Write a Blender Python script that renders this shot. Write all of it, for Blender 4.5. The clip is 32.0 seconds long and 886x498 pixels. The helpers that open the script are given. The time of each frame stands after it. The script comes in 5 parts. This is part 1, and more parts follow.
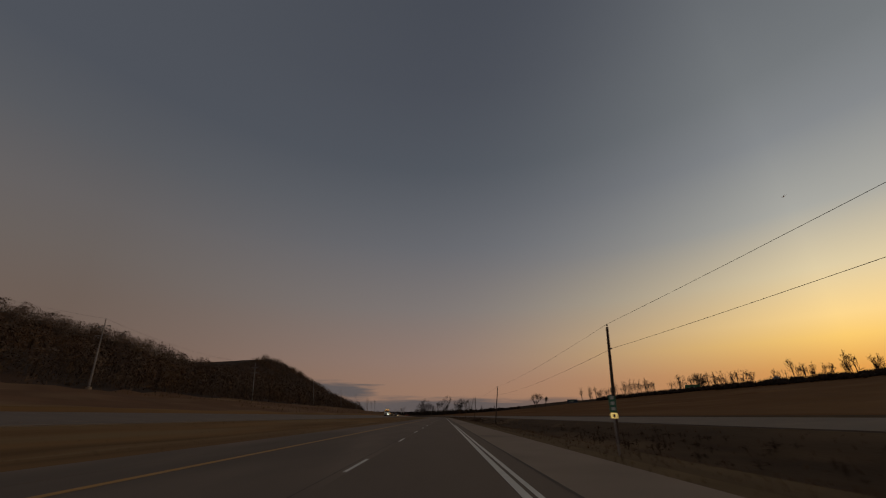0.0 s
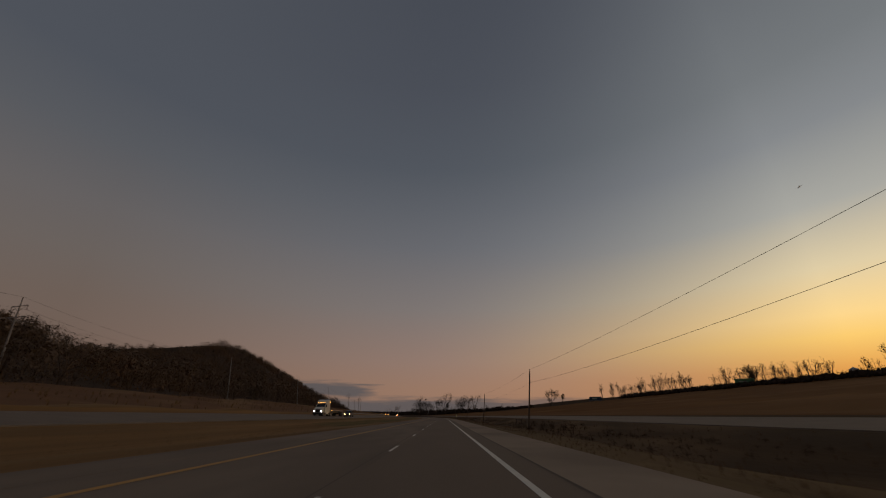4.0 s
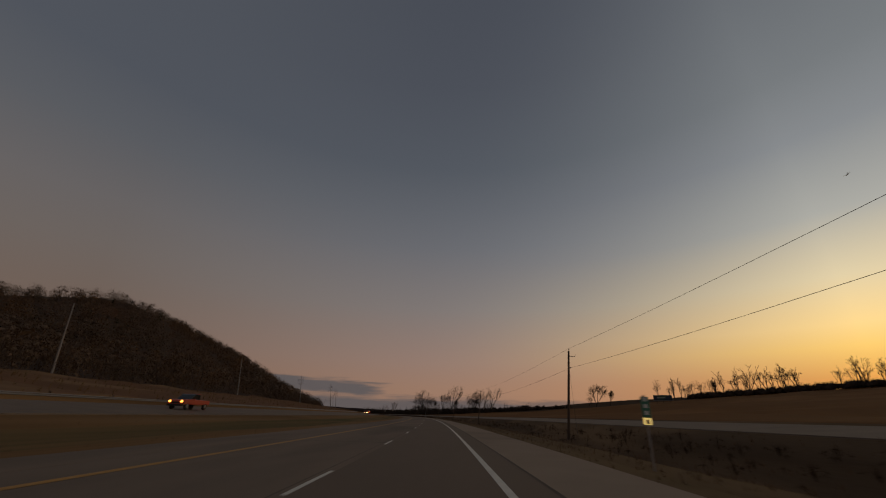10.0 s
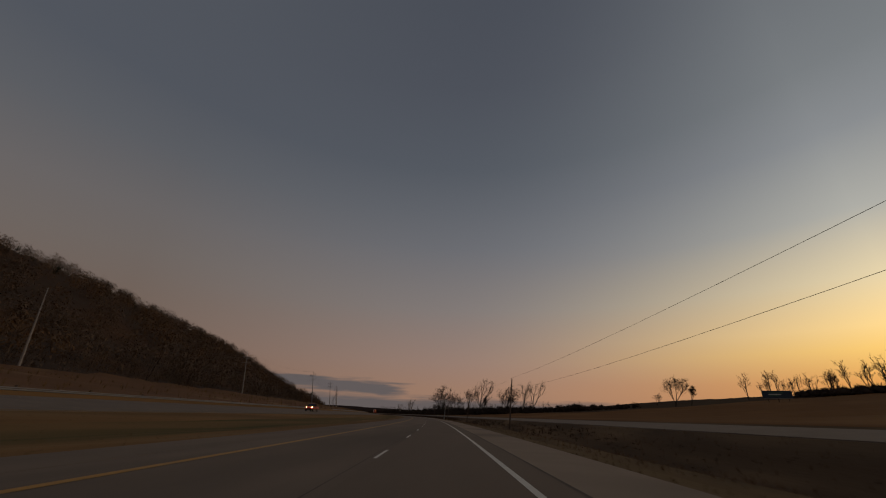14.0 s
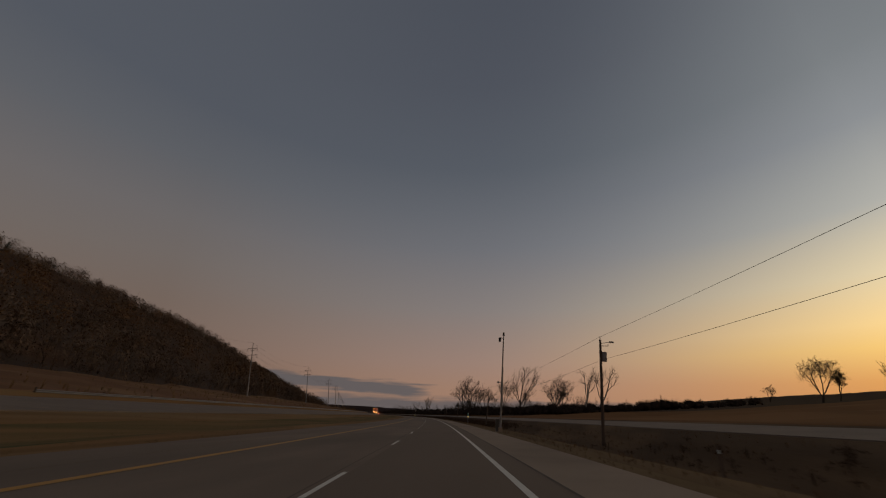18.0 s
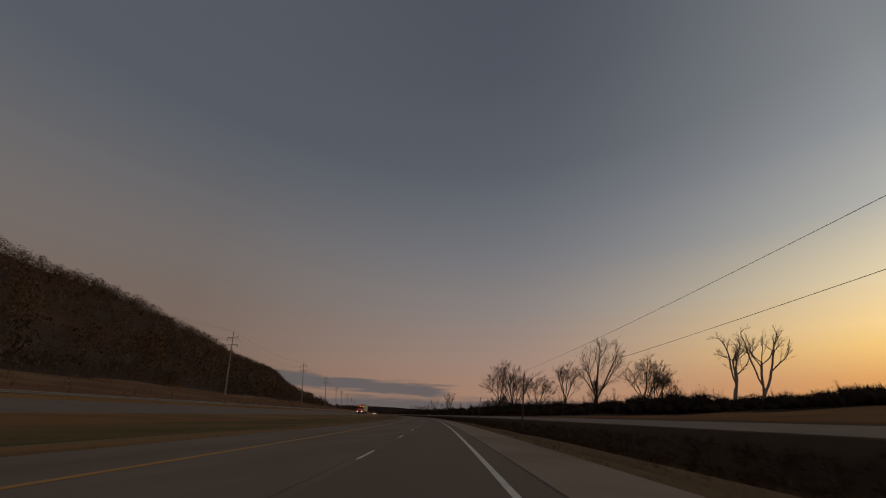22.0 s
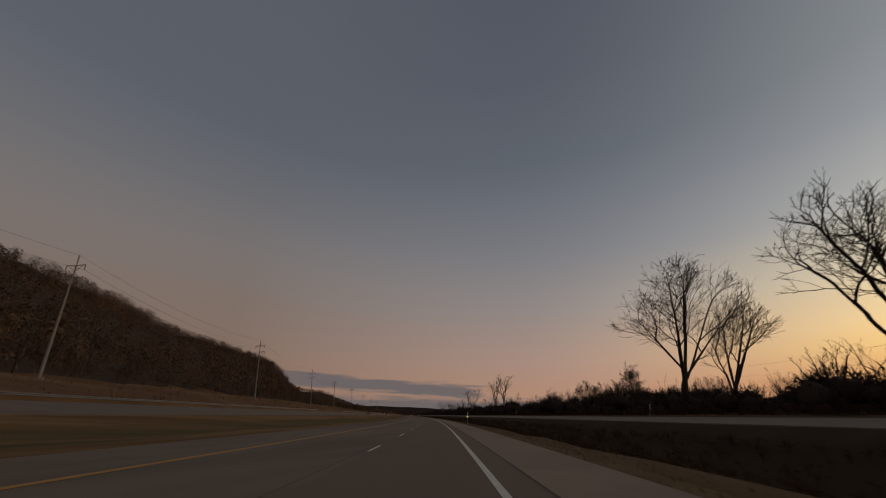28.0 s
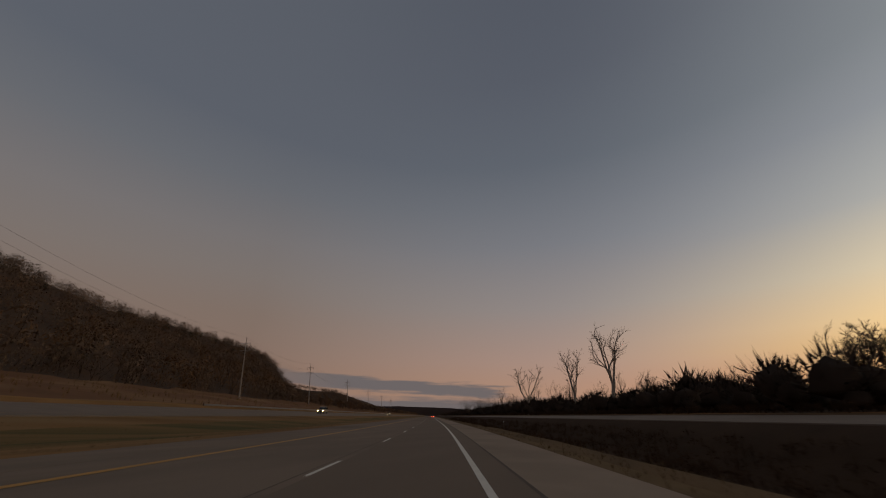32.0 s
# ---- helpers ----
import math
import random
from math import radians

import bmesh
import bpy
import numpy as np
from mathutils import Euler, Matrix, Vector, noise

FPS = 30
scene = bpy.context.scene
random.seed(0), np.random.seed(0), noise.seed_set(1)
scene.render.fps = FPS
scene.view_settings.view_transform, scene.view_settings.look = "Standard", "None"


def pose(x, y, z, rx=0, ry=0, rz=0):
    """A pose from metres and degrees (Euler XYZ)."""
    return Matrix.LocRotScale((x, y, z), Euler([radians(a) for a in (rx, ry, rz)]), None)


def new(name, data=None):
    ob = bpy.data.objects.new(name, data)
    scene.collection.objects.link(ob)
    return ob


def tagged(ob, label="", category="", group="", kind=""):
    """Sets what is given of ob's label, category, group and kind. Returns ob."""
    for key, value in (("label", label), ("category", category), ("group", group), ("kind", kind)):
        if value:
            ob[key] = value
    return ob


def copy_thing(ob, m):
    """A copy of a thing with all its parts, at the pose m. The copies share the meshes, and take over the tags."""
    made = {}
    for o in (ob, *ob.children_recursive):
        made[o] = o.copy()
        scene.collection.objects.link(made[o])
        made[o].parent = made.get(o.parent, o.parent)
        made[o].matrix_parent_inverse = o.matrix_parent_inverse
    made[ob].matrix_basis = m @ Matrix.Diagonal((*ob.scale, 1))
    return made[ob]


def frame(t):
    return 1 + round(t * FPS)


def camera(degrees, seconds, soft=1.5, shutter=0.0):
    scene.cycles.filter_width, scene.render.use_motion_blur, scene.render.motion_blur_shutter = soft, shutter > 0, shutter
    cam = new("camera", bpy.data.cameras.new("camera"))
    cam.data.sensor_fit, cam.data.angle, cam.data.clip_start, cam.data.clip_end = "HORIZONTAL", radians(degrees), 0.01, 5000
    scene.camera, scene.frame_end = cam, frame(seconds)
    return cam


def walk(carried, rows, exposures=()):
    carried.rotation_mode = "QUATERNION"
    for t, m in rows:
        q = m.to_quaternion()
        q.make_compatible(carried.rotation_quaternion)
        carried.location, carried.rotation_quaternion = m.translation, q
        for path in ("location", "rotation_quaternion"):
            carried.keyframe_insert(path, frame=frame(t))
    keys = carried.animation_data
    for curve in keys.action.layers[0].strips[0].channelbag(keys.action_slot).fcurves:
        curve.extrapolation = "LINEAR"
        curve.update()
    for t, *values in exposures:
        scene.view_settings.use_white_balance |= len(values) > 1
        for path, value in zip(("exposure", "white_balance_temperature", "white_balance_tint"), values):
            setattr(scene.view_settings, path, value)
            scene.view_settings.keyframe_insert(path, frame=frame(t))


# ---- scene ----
cam = camera(100.0, 32.0, 1.1, 0.2)

# The road's line: the distance s along it (metres) and its heading (radians, to the left of north).
SPEED = 31.0          # metres a second
EYE = 1.24            # height of the lens over the road
PITCH = 24.2
LS = np.arange(-700.0, 3001.0, 1.0)
_h = np.interp(LS, [-700, 268, 1060, 3000], [0.0, 0.0, 20.5, 20.5])
LH = np.radians(np.convolve(np.pad(_h, 25, mode="edge"), np.ones(51) / 51, mode="valid"))
LX = np.concatenate([[0.0], np.cumsum(-np.sin(LH))[:-1]])
LY = np.concatenate([[0.0], np.cumsum(np.cos(LH))[:-1]])
LX -= np.interp(0, LS, LX)
LY -= np.interp(0, LS, LY)


def heading(s):
    return float(np.interp(s, LS, LH))


def road(s, x=0.0, z=0.0):
    """The place at s along the road, x to the right of the lane's line, z over the road."""
    h = heading(s)
    return Vector((float(np.interp(s, LS, LX)) + x * math.cos(h), float(np.interp(s, LS, LY)) + x * math.sin(h), z))


def road_many(s, x):
    """The same for arrays: world x and y."""
    s, x = np.asarray(s, float), np.asarray(x, float)
    h = np.interp(s, LS, LH)
    return np.interp(s, LS, LX) + x * np.cos(h), np.interp(s, LS, LY) + x * np.sin(h)


# The car on its way: seconds, metres to the right of the lane's line, yaw off the road, pitch, roll (degrees).
LEAN = [(0, 0.16, 0.15, 0, 0.0), (1, 0.08, 0.14, 0, -0.02), (2, -0.31, 0.13, 0, -0.03), (3, -0.23, 0.12, 0, -0.05), (6, -0.02, 0.1, 0, -0.1),
        (7, 0.01, 0.1, 0, -0.43), (8, 0.12, 0.1, 0, -0.8), (9, 0.27, 0.1, 0, -1.2), (10, 0.31, 0.1, 0, -1.5), (11, 0.41, 0.1, 0, -1.8),
        (12, 0.13, 0.1, 0, -1.9), (13, 0.03, 0.1, 0, -2.0), (14, -0.23, 0.1, 0, -1.98), (15, -0.5, 0.1, 0, -1.97), (18, -0.07, 0.1, 0, -1.92),
        (19, 0.05, 0.1, 0, -1.9), (20, -0.01, 0.1, 0, -1.82), (21, 0.11, 0.1, 0, -1.75), (22, 0.24, 0.1, 0, -1.68), (23, 0.32, 0.1, 0, -1.6),
        (24, 0.25, 0.1, 0, -1.56), (25, 0.41, 0.1, 0, -1.52), (28, 0.42, 0.1, 0, -1.4), (29, 0.43, 0.1, 0, -1.35), (30, 0.36, 0.1, 0, -1.3),
        (31, 0.54, 0.1, 0, -1.25), (32, 0.67, 0.1, 0, -1.2)]


def eye_row(t):
    n = np.array(LEAN, float)
    dx, dy, dp, dr = (float(np.interp(t, n[:, 0], n[:, k])) for k in (1, 2, 3, 4))
    p = road(SPEED * t, dx)
    return t, pose(p.x, p.y, EYE, 90 + PITCH + dp, dr, math.degrees(heading(SPEED * t)) + dy)


walk(cam, [eye_row(0.5 * k) for k in range(65)], [(0, 0.0), (6, 0.02), (13, 0.1), (19, 0.2), (25, 0.38), (28, 0.46), (32, 0.48)])

# ---- sky: after sunset, the glow low in the west ----
SUN_AZIMUTH = 66.0    # degrees to the right of the first heading


def lin(r, g, b):
    return tuple(((c / 255 + 0.055) / 1.055) ** 2.4 if c > 10 else c / 255 / 12.92 for c in (r, g, b)) + (1.0,)


world = bpy.data.worlds.new("dusk_sky")
scene.world = world
world.use_nodes = True
wn, wl = world.node_tree.nodes, world.node_tree.links
wn.clear()


def wmath(op, a, b=None, c=None):
    n = wn.new("ShaderNodeMath")
    n.operation = op
    for k, v in enumerate((a, b, c)):
        if v is None:
            continue
        if isinstance(v, (int, float)):
            n.inputs[k].default_value = v
        else:
            wl.new(v, n.inputs[k])
    return n.outputs[0]


def wramp(fac, stops):
    n = wn.new("ShaderNodeValToRGB")
    n.color_ramp.interpolation = "EASE" if len(stops) < 3 else "LINEAR"
    while len(n.color_ramp.elements) < len(stops):
        n.color_ramp.elements.new(0.5)
    for e, (p, c) in zip(n.color_ramp.elements, stops):
        e.position, e.color = p, c
    wl.new(fac, n.inputs[0])
    return n.outputs[0]


def wmix(fac, a, b):
    n = wn.new("ShaderNodeMix")
    n.data_type = "RGBA"
    wl.new(fac, n.inputs[0])
    for v, k in ((a, 6), (b, 7)):
        if isinstance(v, tuple):
            n.inputs[k].default_value = v
        else:
            wl.new(v, n.inputs[k])
    return n.outputs[2]


wc = wn.new("ShaderNodeTexCoord")
wsep = wn.new("ShaderNodeSeparateXYZ")
wl.new(wc.outputs["Generated"], wsep.inputs[0])
wx, wy, wz = wsep.outputs
elev = wmath("MULTIPLY", wmath("ARCSINE", wz), 180 / math.pi)          # degrees
azim = wmath("MULTIPLY", wmath("ARCTAN2", wx, wy), 180 / math.pi)      # degrees, right of the first heading
away = wmath("ABSOLUTE", wmath("SUBTRACT", wmath("WRAP", wmath("SUBTRACT", azim, SUN_AZIMUTH), 180.0, -180.0), 0.0))
ef = wmath("DIVIDE", elev, 90.0)
SKY_SUN = [(0.0, (194, 122, 58)), (0.05, (228, 160, 80)), (0.085, (252, 204, 112)), (0.11, (253, 215, 142)), (0.165, (223, 205, 166)),
           (0.24, (169, 168, 161)), (0.333, (133, 136, 139)), (0.41, (116, 120, 123)), (0.65, (83, 87, 95)), (1.0, (70, 75, 84))]
SKY_SIDE = [(0.0, (158, 121, 99)), (0.04, (158, 124, 104)), (0.08, (151, 126, 114)), (0.165, (128, 121, 119)), (0.27, (104, 106, 112)),
            (0.4, (82, 87, 95)), (0.53, (73, 77, 86)), (0.64, (70, 74, 83)), (1.0, (67, 72, 80))]
SKY_AWAY = [(0.0, (116, 94, 82)), (0.06, (114, 94, 83)), (0.135, (109, 95, 87)), (0.193, (105, 97, 93)), (0.25, (100, 96, 96)),
            (0.333, (87, 89, 94)), (0.41, (78, 82, 90)), (1.0, (69, 73, 81))]
ramp_sun, ramp_side, ramp_away = (wramp(ef, [(p, lin(*c)) for p, c in r]) for r in (SKY_SUN, SKY_SIDE, SKY_AWAY))
near_sun = wmath("POWER", wmath("MINIMUM", wmath("MAXIMUM", wmath("DIVIDE", wmath("SUBTRACT", 74.0, away), 55.0), 0.0), 1.15), 2.3)
far_sun = wmath("POWER", wmath("MINIMUM", wmath("MAXIMUM", wmath("DIVIDE", wmath("SUBTRACT", away, 46.0), 66.0), 0.0), 1.0), 1.5)
sky = wmix(near_sun, wmix(far_sun, ramp_side, ramp_away), ramp_sun)

# low cloud banks near the horizon
wstretch = wn.new("ShaderNodeCombineXYZ")
wl.new(wmath("MULTIPLY", azim, 0.10), wstretch.inputs[0])
wl.new(wmath("MULTIPLY", elev, 1.1), wstretch.inputs[1])
wnoise = wn.new("ShaderNodeTexNoise")
wnoise.inputs["Scale"].default_value = 1.6
wnoise.inputs["Detail"].default_value = 5.0
wl.new(wstretch.outputs[0], wnoise.inputs["Vector"])
wob = wmath("SUBTRACT", wnoise.outputs["Fac"], 0.5)


def soft_step(v, lo, hi):
    n = wn.new("ShaderNodeMapRange")
    n.interpolation_type = "SMOOTHSTEP"
    wl.new(v, n.inputs[0])
    n.inputs[1].default_value, n.inputs[2].default_value = lo, hi
    return n.outputs[0]


low = wmath("SUBTRACT", 1.0, soft_step(wmath("ADD", elev, wmath("MULTIPLY", wob, 2.2)), 1.6, 2.7))
low = wmath("MULTIPLY", low, wmath("MULTIPLY", wmath("SUBTRACT", 1.0, soft_step(azim, 2.0, 38.0)), 0.9))
bank_e = wmath("ADD", wmath("ADD", elev, wmath("MULTIPLY", azim, 0.045)), wmath("MULTIPLY", wob, 1.8))
bank = wmath("MULTIPLY", soft_step(bank_e, 1.5, 2.1), wmath("SUBTRACT", 1.0, soft_step(bank_e, 3.2, 3.8)))
bank = wmath("MULTIPLY", bank, wmath("SUBTRACT", 1.0, soft_step(wmath("ADD", azim, wmath("MULTIPLY", wob, 8.0)), -12.7, -9.2)))
bank = wmath("MULTIPLY", bank, soft_step(azim, -60.0, -30.0))
cover = wmath("MINIMUM", wmath("MAXIMUM", low, wmath("MULTIPLY", bank, 0.9)), 1.0)
sky = wmix(cover, sky, lin(86, 83, 85))
wbg = wn.new("ShaderNodeBackground")
wl.new(sky, wbg.inputs[0])
wbg.inputs[1].default_value = 1.0
wout = wn.new("ShaderNodeOutputWorld")
wl.new(wbg.outputs[0], wout.inputs[0])

# ---- materials ----


def material(name, base, rough=0.8, second=None, scale=1.0, detail=6.0, contrast=0.5, bump=0.0, bump_scale=None, metal=0.0,
             stretch=(1, 1, 1), third=None, third_scale=0.05, island=0.0, spec=0.3):
    """A surface of two or three colours mixed by noise at two scales, with fine relief."""
    m = bpy.data.materials.new(name)
    m.use_nodes = True
    nt = m.node_tree
    n, l = nt.nodes, nt.links
    b = n["Principled BSDF"]
    b.inputs["Roughness"].default_value = rough
    b.inputs["Metallic"].default_value = metal
    b.inputs["Specular IOR Level"].default_value = spec
    co = n.new("ShaderNodeTexCoord")
    mp = n.new("ShaderNodeMapping")
    mp.inputs["Scale"].default_value = stretch
    l.new(co.outputs["Object"], mp.inputs[0])

    def fog(sc, det):
        t = n.new("ShaderNodeTexNoise")
        t.inputs["Scale"].default_value = sc
        t.inputs["Detail"].default_value = det
        l.new(mp.outputs[0], t.inputs["Vector"])
        return t.outputs["Fac"]

    def blend(fac, a, c, lo, hi):
        r = n.new("ShaderNodeMapRange")
        r.inputs[1].default_value, r.inputs[2].default_value = lo, hi
        l.new(fac, r.inputs[0])
        x = n.new("ShaderNodeMix")
        x.data_type = "RGBA"
        l.new(r.outputs[0], x.inputs[0])
        for v, k in ((a, 6), (c, 7)):
            if isinstance(v, tuple):
                x.inputs[k].default_value = (*v[:3], 1)
            else:
                l.new(v, x.inputs[k])
        return x.outputs[2]

    second = second or tuple(c * 0.7 for c in base)
    col = blend(fog(scale, detail), base, second, 0.5 - contrast / 2, 0.5 + contrast / 2)
    if third:
        col = blend(fog(third_scale, 3.0), col, third, 0.5, 0.66)
    if island:
        g = n.new("ShaderNodeNewGeometry")
        h = n.new("ShaderNodeHueSaturation")
        r = n.new("ShaderNodeMapRange")
        r.inputs[3].default_value, r.inputs[4].default_value = 1 - island, 1 + island
        l.new(g.outputs["Random Per Island"], r.inputs[0])
        l.new(r.outputs[0], h.inputs["Value"])
        l.new(col, h.inputs["Color"])
        col = h.outputs[0]
    l.new(col, b.inputs["Base Color"])
    if bump:
        bp = n.new("ShaderNodeBump")
        bp.inputs["Strength"].default_value = bump
        bp.inputs["Distance"].default_value = 0.03
        l.new(fog(bump_scale or scale * 8, 4.0), bp.inputs["Height"])
        l.new(bp.outputs[0], b.inputs["Normal"])
    return m


def glow(name, colour, strength):
    m = bpy.data.materials.new(name)
    m.use_nodes = True
    b = m.node_tree.nodes["Principled BSDF"]
    b.inputs["Base Color"].default_value = (*colour, 1)
    b.inputs["Emission Color"].default_value = (*colour, 1)
    b.inputs["Emission Strength"].default_value = strength
    return m


M = {}
M["concrete"] = material("road_concrete", (0.25, 0.181, 0.128), 0.85, (0.2, 0.145, 0.104), 0.5, 8, 0.3, 0.25, 40, stretch=(1, 0.22, 1), third=(0.165, 0.12, 0.086), third_scale=0.12, spec=0.12)
M["shoulder"] = material("shoulder_concrete", (0.365, 0.267, 0.19), 0.9, (0.305, 0.224, 0.16), 0.6, 8, 0.6, 0.25, 40, third=(0.25, 0.184, 0.132), third_scale=0.1, spec=0.1)
M["far_road"] = material("old_pavement", (0.255, 0.193, 0.148), 0.9, (0.205, 0.155, 0.118), 0.4, 6, 0.6, 0.2, 30, spec=0.1)
M["tar"] = material("joint_tar", (0.125, 0.096, 0.077), 0.95, (0.175, 0.134, 0.106), 0.8, spec=0.05)
M["wear"] = material("tyre_track", (0.185, 0.133, 0.094), 0.85, (0.215, 0.155, 0.11), 0.6, 6, 0.7, 0.15, 40, stretch=(1, 0.2, 1), spec=0.12)
M["white_paint"] = material("white_road_paint", (0.82, 0.75, 0.62), 0.6, (0.6, 0.54, 0.45), 2.0, 8, 0.8)
M["yellow_paint"] = material("yellow_road_paint", (0.58, 0.27, 0.03), 0.6, (0.4, 0.2, 0.045), 1.5, 8, 0.8)
M["dry_grass"] = material("dry_grass_ground", (0.29, 0.155, 0.062), 0.95, (0.17, 0.092, 0.039), 0.35, 8, 0.34, 0.8, 6, stretch=(1, 0.06, 1), third=(0.26, 0.16, 0.075), third_scale=0.3, spec=0.05)
M["green_grass"] = material("fading_green_grass", (0.2, 0.12, 0.05), 0.95, (0.1, 0.084, 0.034), 0.5, 6, 0.3, 0.8, 6, stretch=(1, 0.05, 1), third=(0.24, 0.135, 0.056), third_scale=0.3, spec=0.05)
M["verge"] = material("pale_dry_verge", (0.21, 0.132, 0.064), 0.95, (0.12, 0.075, 0.037), 0.5, 8, 0.7, 0.8, 6, spec=0.05)
M["ditch"] = material("ditch_weeds", (0.13, 0.075, 0.038), 0.95, (0.07, 0.041, 0.022), 0.35, 8, 0.5, 0.9, 5, stretch=(1, 0.25, 1), third=(0.19, 0.11, 0.054), third_scale=0.16, spec=0.05)
# dark brush brown, with the wood's shade put into the colour
M["ditch_dark"] = material("ditch_brush_painted_shade", (0.07, 0.039, 0.022), 0.95, (0.046, 0.027, 0.016), 0.4, 8, 0.7, 0.9, 5, spec=0.03)
M["bank"] = material("tan_bank_grass", (0.18, 0.11, 0.054), 0.95, (0.088, 0.054, 0.028), 0.5, 8, 0.6, 0.8, 6, stretch=(1, 0.2, 1), third=(0.15, 0.09, 0.044), third_scale=0.3, spec=0.05)
M["soil"] = material("harvested_field_soil", (0.19, 0.078, 0.024), 0.95, (0.145, 0.06, 0.018), 0.08, 8, 0.7, 0.5, 3, third=(0.22, 0.098, 0.034), third_scale=0.012, spec=0.05)
M["litter"] = material("leaf_litter_slope", (0.088, 0.06, 0.043), 0.95, (0.07, 0.047, 0.034), 0.1, 8, 0.7, 0.9, 2, third=(0.11, 0.06, 0.035), third_scale=0.02, spec=0.05)
M["tall_grass"] = material("reddish_tall_grass", (0.235, 0.115, 0.056), 0.95, (0.14, 0.073, 0.04), 0.15, 8, 0.7, 0.9, 4, third=(0.26, 0.15, 0.075), third_scale=0.05, spec=0.05)
M["bark"] = material("grey_bark", (0.075, 0.058, 0.045), 0.9, (0.045, 0.034, 0.027), 3.0, 8, 0.7, 0.6, 20, spec=0.1)
M["pale_bark"] = material("bleached_dead_wood", (0.44, 0.37, 0.31), 0.85, (0.27, 0.22, 0.18), 2.0, 8, 0.7, 0.5, 15, spec=0.1)
M["twig"] = material("bare_twigs", (0.07, 0.048, 0.036), 0.95, (0.048, 0.033, 0.025), 0.3, 4, 0.7, island=0.35, spec=0.05)
M["twig_brown"] = material("rust_brown_twigs", (0.178, 0.121, 0.083), 0.95, (0.085, 0.058, 0.041), 0.11, 2.0, 0.3, third=(0.16, 0.09, 0.046), third_scale=0.024, island=0.08, spec=0.05)
M["brush"] = material("tangled_brush_twigs", (0.062, 0.042, 0.031), 0.95, (0.044, 0.03, 0.022), 0.1, 4, 0.7, island=0.15, spec=0.05)
M["dark_weed"] = material("dark_dead_brush", (0.078, 0.042, 0.023), 0.95, (0.05, 0.029, 0.017), 0.2, 4, 0.7, island=0.2, spec=0.03)
M["dim_straw"] = material("dull_straw_blades", (0.17, 0.105, 0.052), 0.95, (0.11, 0.068, 0.034), 0.2, 4, 0.8, island=0.2, spec=0.05)
M["weed"] = material("dead_weed_stalks", (0.21, 0.122, 0.064), 0.95, (0.14, 0.082, 0.045), 0.2, 4, 0.7, island=0.2, spec=0.05)
M["leaf"] = material("dull_autumn_leaves", (0.09, 0.06, 0.025), 0.9, (0.05, 0.04, 0.018), 0.4, 4, 0.7, island=0.4, spec=0.1)
M["evergreen"] = material("dark_cedar_foliage", (0.03, 0.035, 0.02), 0.95, (0.02, 0.024, 0.014), 0.4, 4, 0.7, island=0.4, spec=0.1)
M["straw"] = material("straw_blades", (0.3, 0.185, 0.085), 0.95, (0.17, 0.1, 0.045), 0.2, 4, 0.8, island=0.35, spec=0.05)
M["pole_wood"] = material("creosoted_pole_wood", (0.13, 0.085, 0.06), 0.9, (0.07, 0.048, 0.036), 2.0, 8, 0.7, 0.4, 20, stretch=(1, 1, 0.1))
M["steel"] = material("galvanised_steel", (0.34, 0.31, 0.29), 0.55, (0.27, 0.245, 0.23), 1.5, 6, 0.6, metal=0.6)
M["pale_steel"] = material("weathered_pale_steel", (0.34, 0.3, 0.27), 0.6, (0.25, 0.22, 0.2), 0.8, 6, 0.6, metal=0.15)
M["wire"] = material("dark_cable", (0.11, 0.1, 0.09), 0.7)
M["insulator"] = material("brown_porcelain", (0.16, 0.1, 0.08), 0.3, spec=0.5)
M["dark_metal"] = material("dark_painted_metal", (0.1, 0.085, 0.072), 0.6, (0.075, 0.063, 0.054), 3.0)
M["rubber"] = material("tyre_rubber", (0.025, 0.024, 0.023), 0.85, (0.04, 0.037, 0.035), 6.0)
M["black"] = material("black_plastic", (0.025, 0.024, 0.024), 0.6, (0.035, 0.033, 0.032), 4.0)
M["glass"] = material("dark_vehicle_glass", (0.018, 0.02, 0.022), 0.08, (0.022, 0.024, 0.026), 2.0, spec=0.6)
M["cream"] = material("cream_white_cab_paint", (0.72, 0.66, 0.56), 0.4, (0.64, 0.58, 0.49), 1.0, 6, 0.7, spec=0.5)
M["trailer_white"] = material("dusty_white_trailer_panels", (0.7, 0.62, 0.52), 0.5, (0.6, 0.53, 0.44), 0.5, 6, 0.7, spec=0.4)
M["red"] = material("red_vehicle_paint", (0.55, 0.06, 0.025), 0.35, (0.45, 0.05, 0.02), 1.0, spec=0.5)
M["dark_car"] = material("dark_grey_car_paint", (0.05, 0.05, 0.055), 0.3, (0.04, 0.04, 0.045), 1.0, spec=0.5)
M["tan_car"] = material("dull_tan_car_paint", (0.3, 0.24, 0.13), 0.4, (0.25, 0.2, 0.11), 1.0, spec=0.5)
M["silver"] = material("silver_car_paint", (0.4, 0.39, 0.38), 0.35, (0.35, 0.34, 0.33), 1.0, metal=0.4)
M["chrome"] = material("polished_metal", (0.6, 0.58, 0.56), 0.2, (0.5, 0.48, 0.47), 2.0, metal=0.9)
M["green_sign"] = material("green_sign_face", (0.05, 0.23, 0.14), 0.4, (0.04, 0.2, 0.12), 3.0, spec=0.5)
# emission stands in for headlight beams thrown back by the plate
M["yellow_sign"] = glow("yellow_glow_for_headlights", (1.0, 0.7, 0.22), 0.55)
M["sign_bar"] = material("pale_sign_marks", (0.7, 0.72, 0.66), 0.5, (0.6, 0.62, 0.56), 4.0)
M["board_green"] = material("green_board_face", (0.1, 0.22, 0.11), 0.6, (0.08, 0.18, 0.09), 0.3)
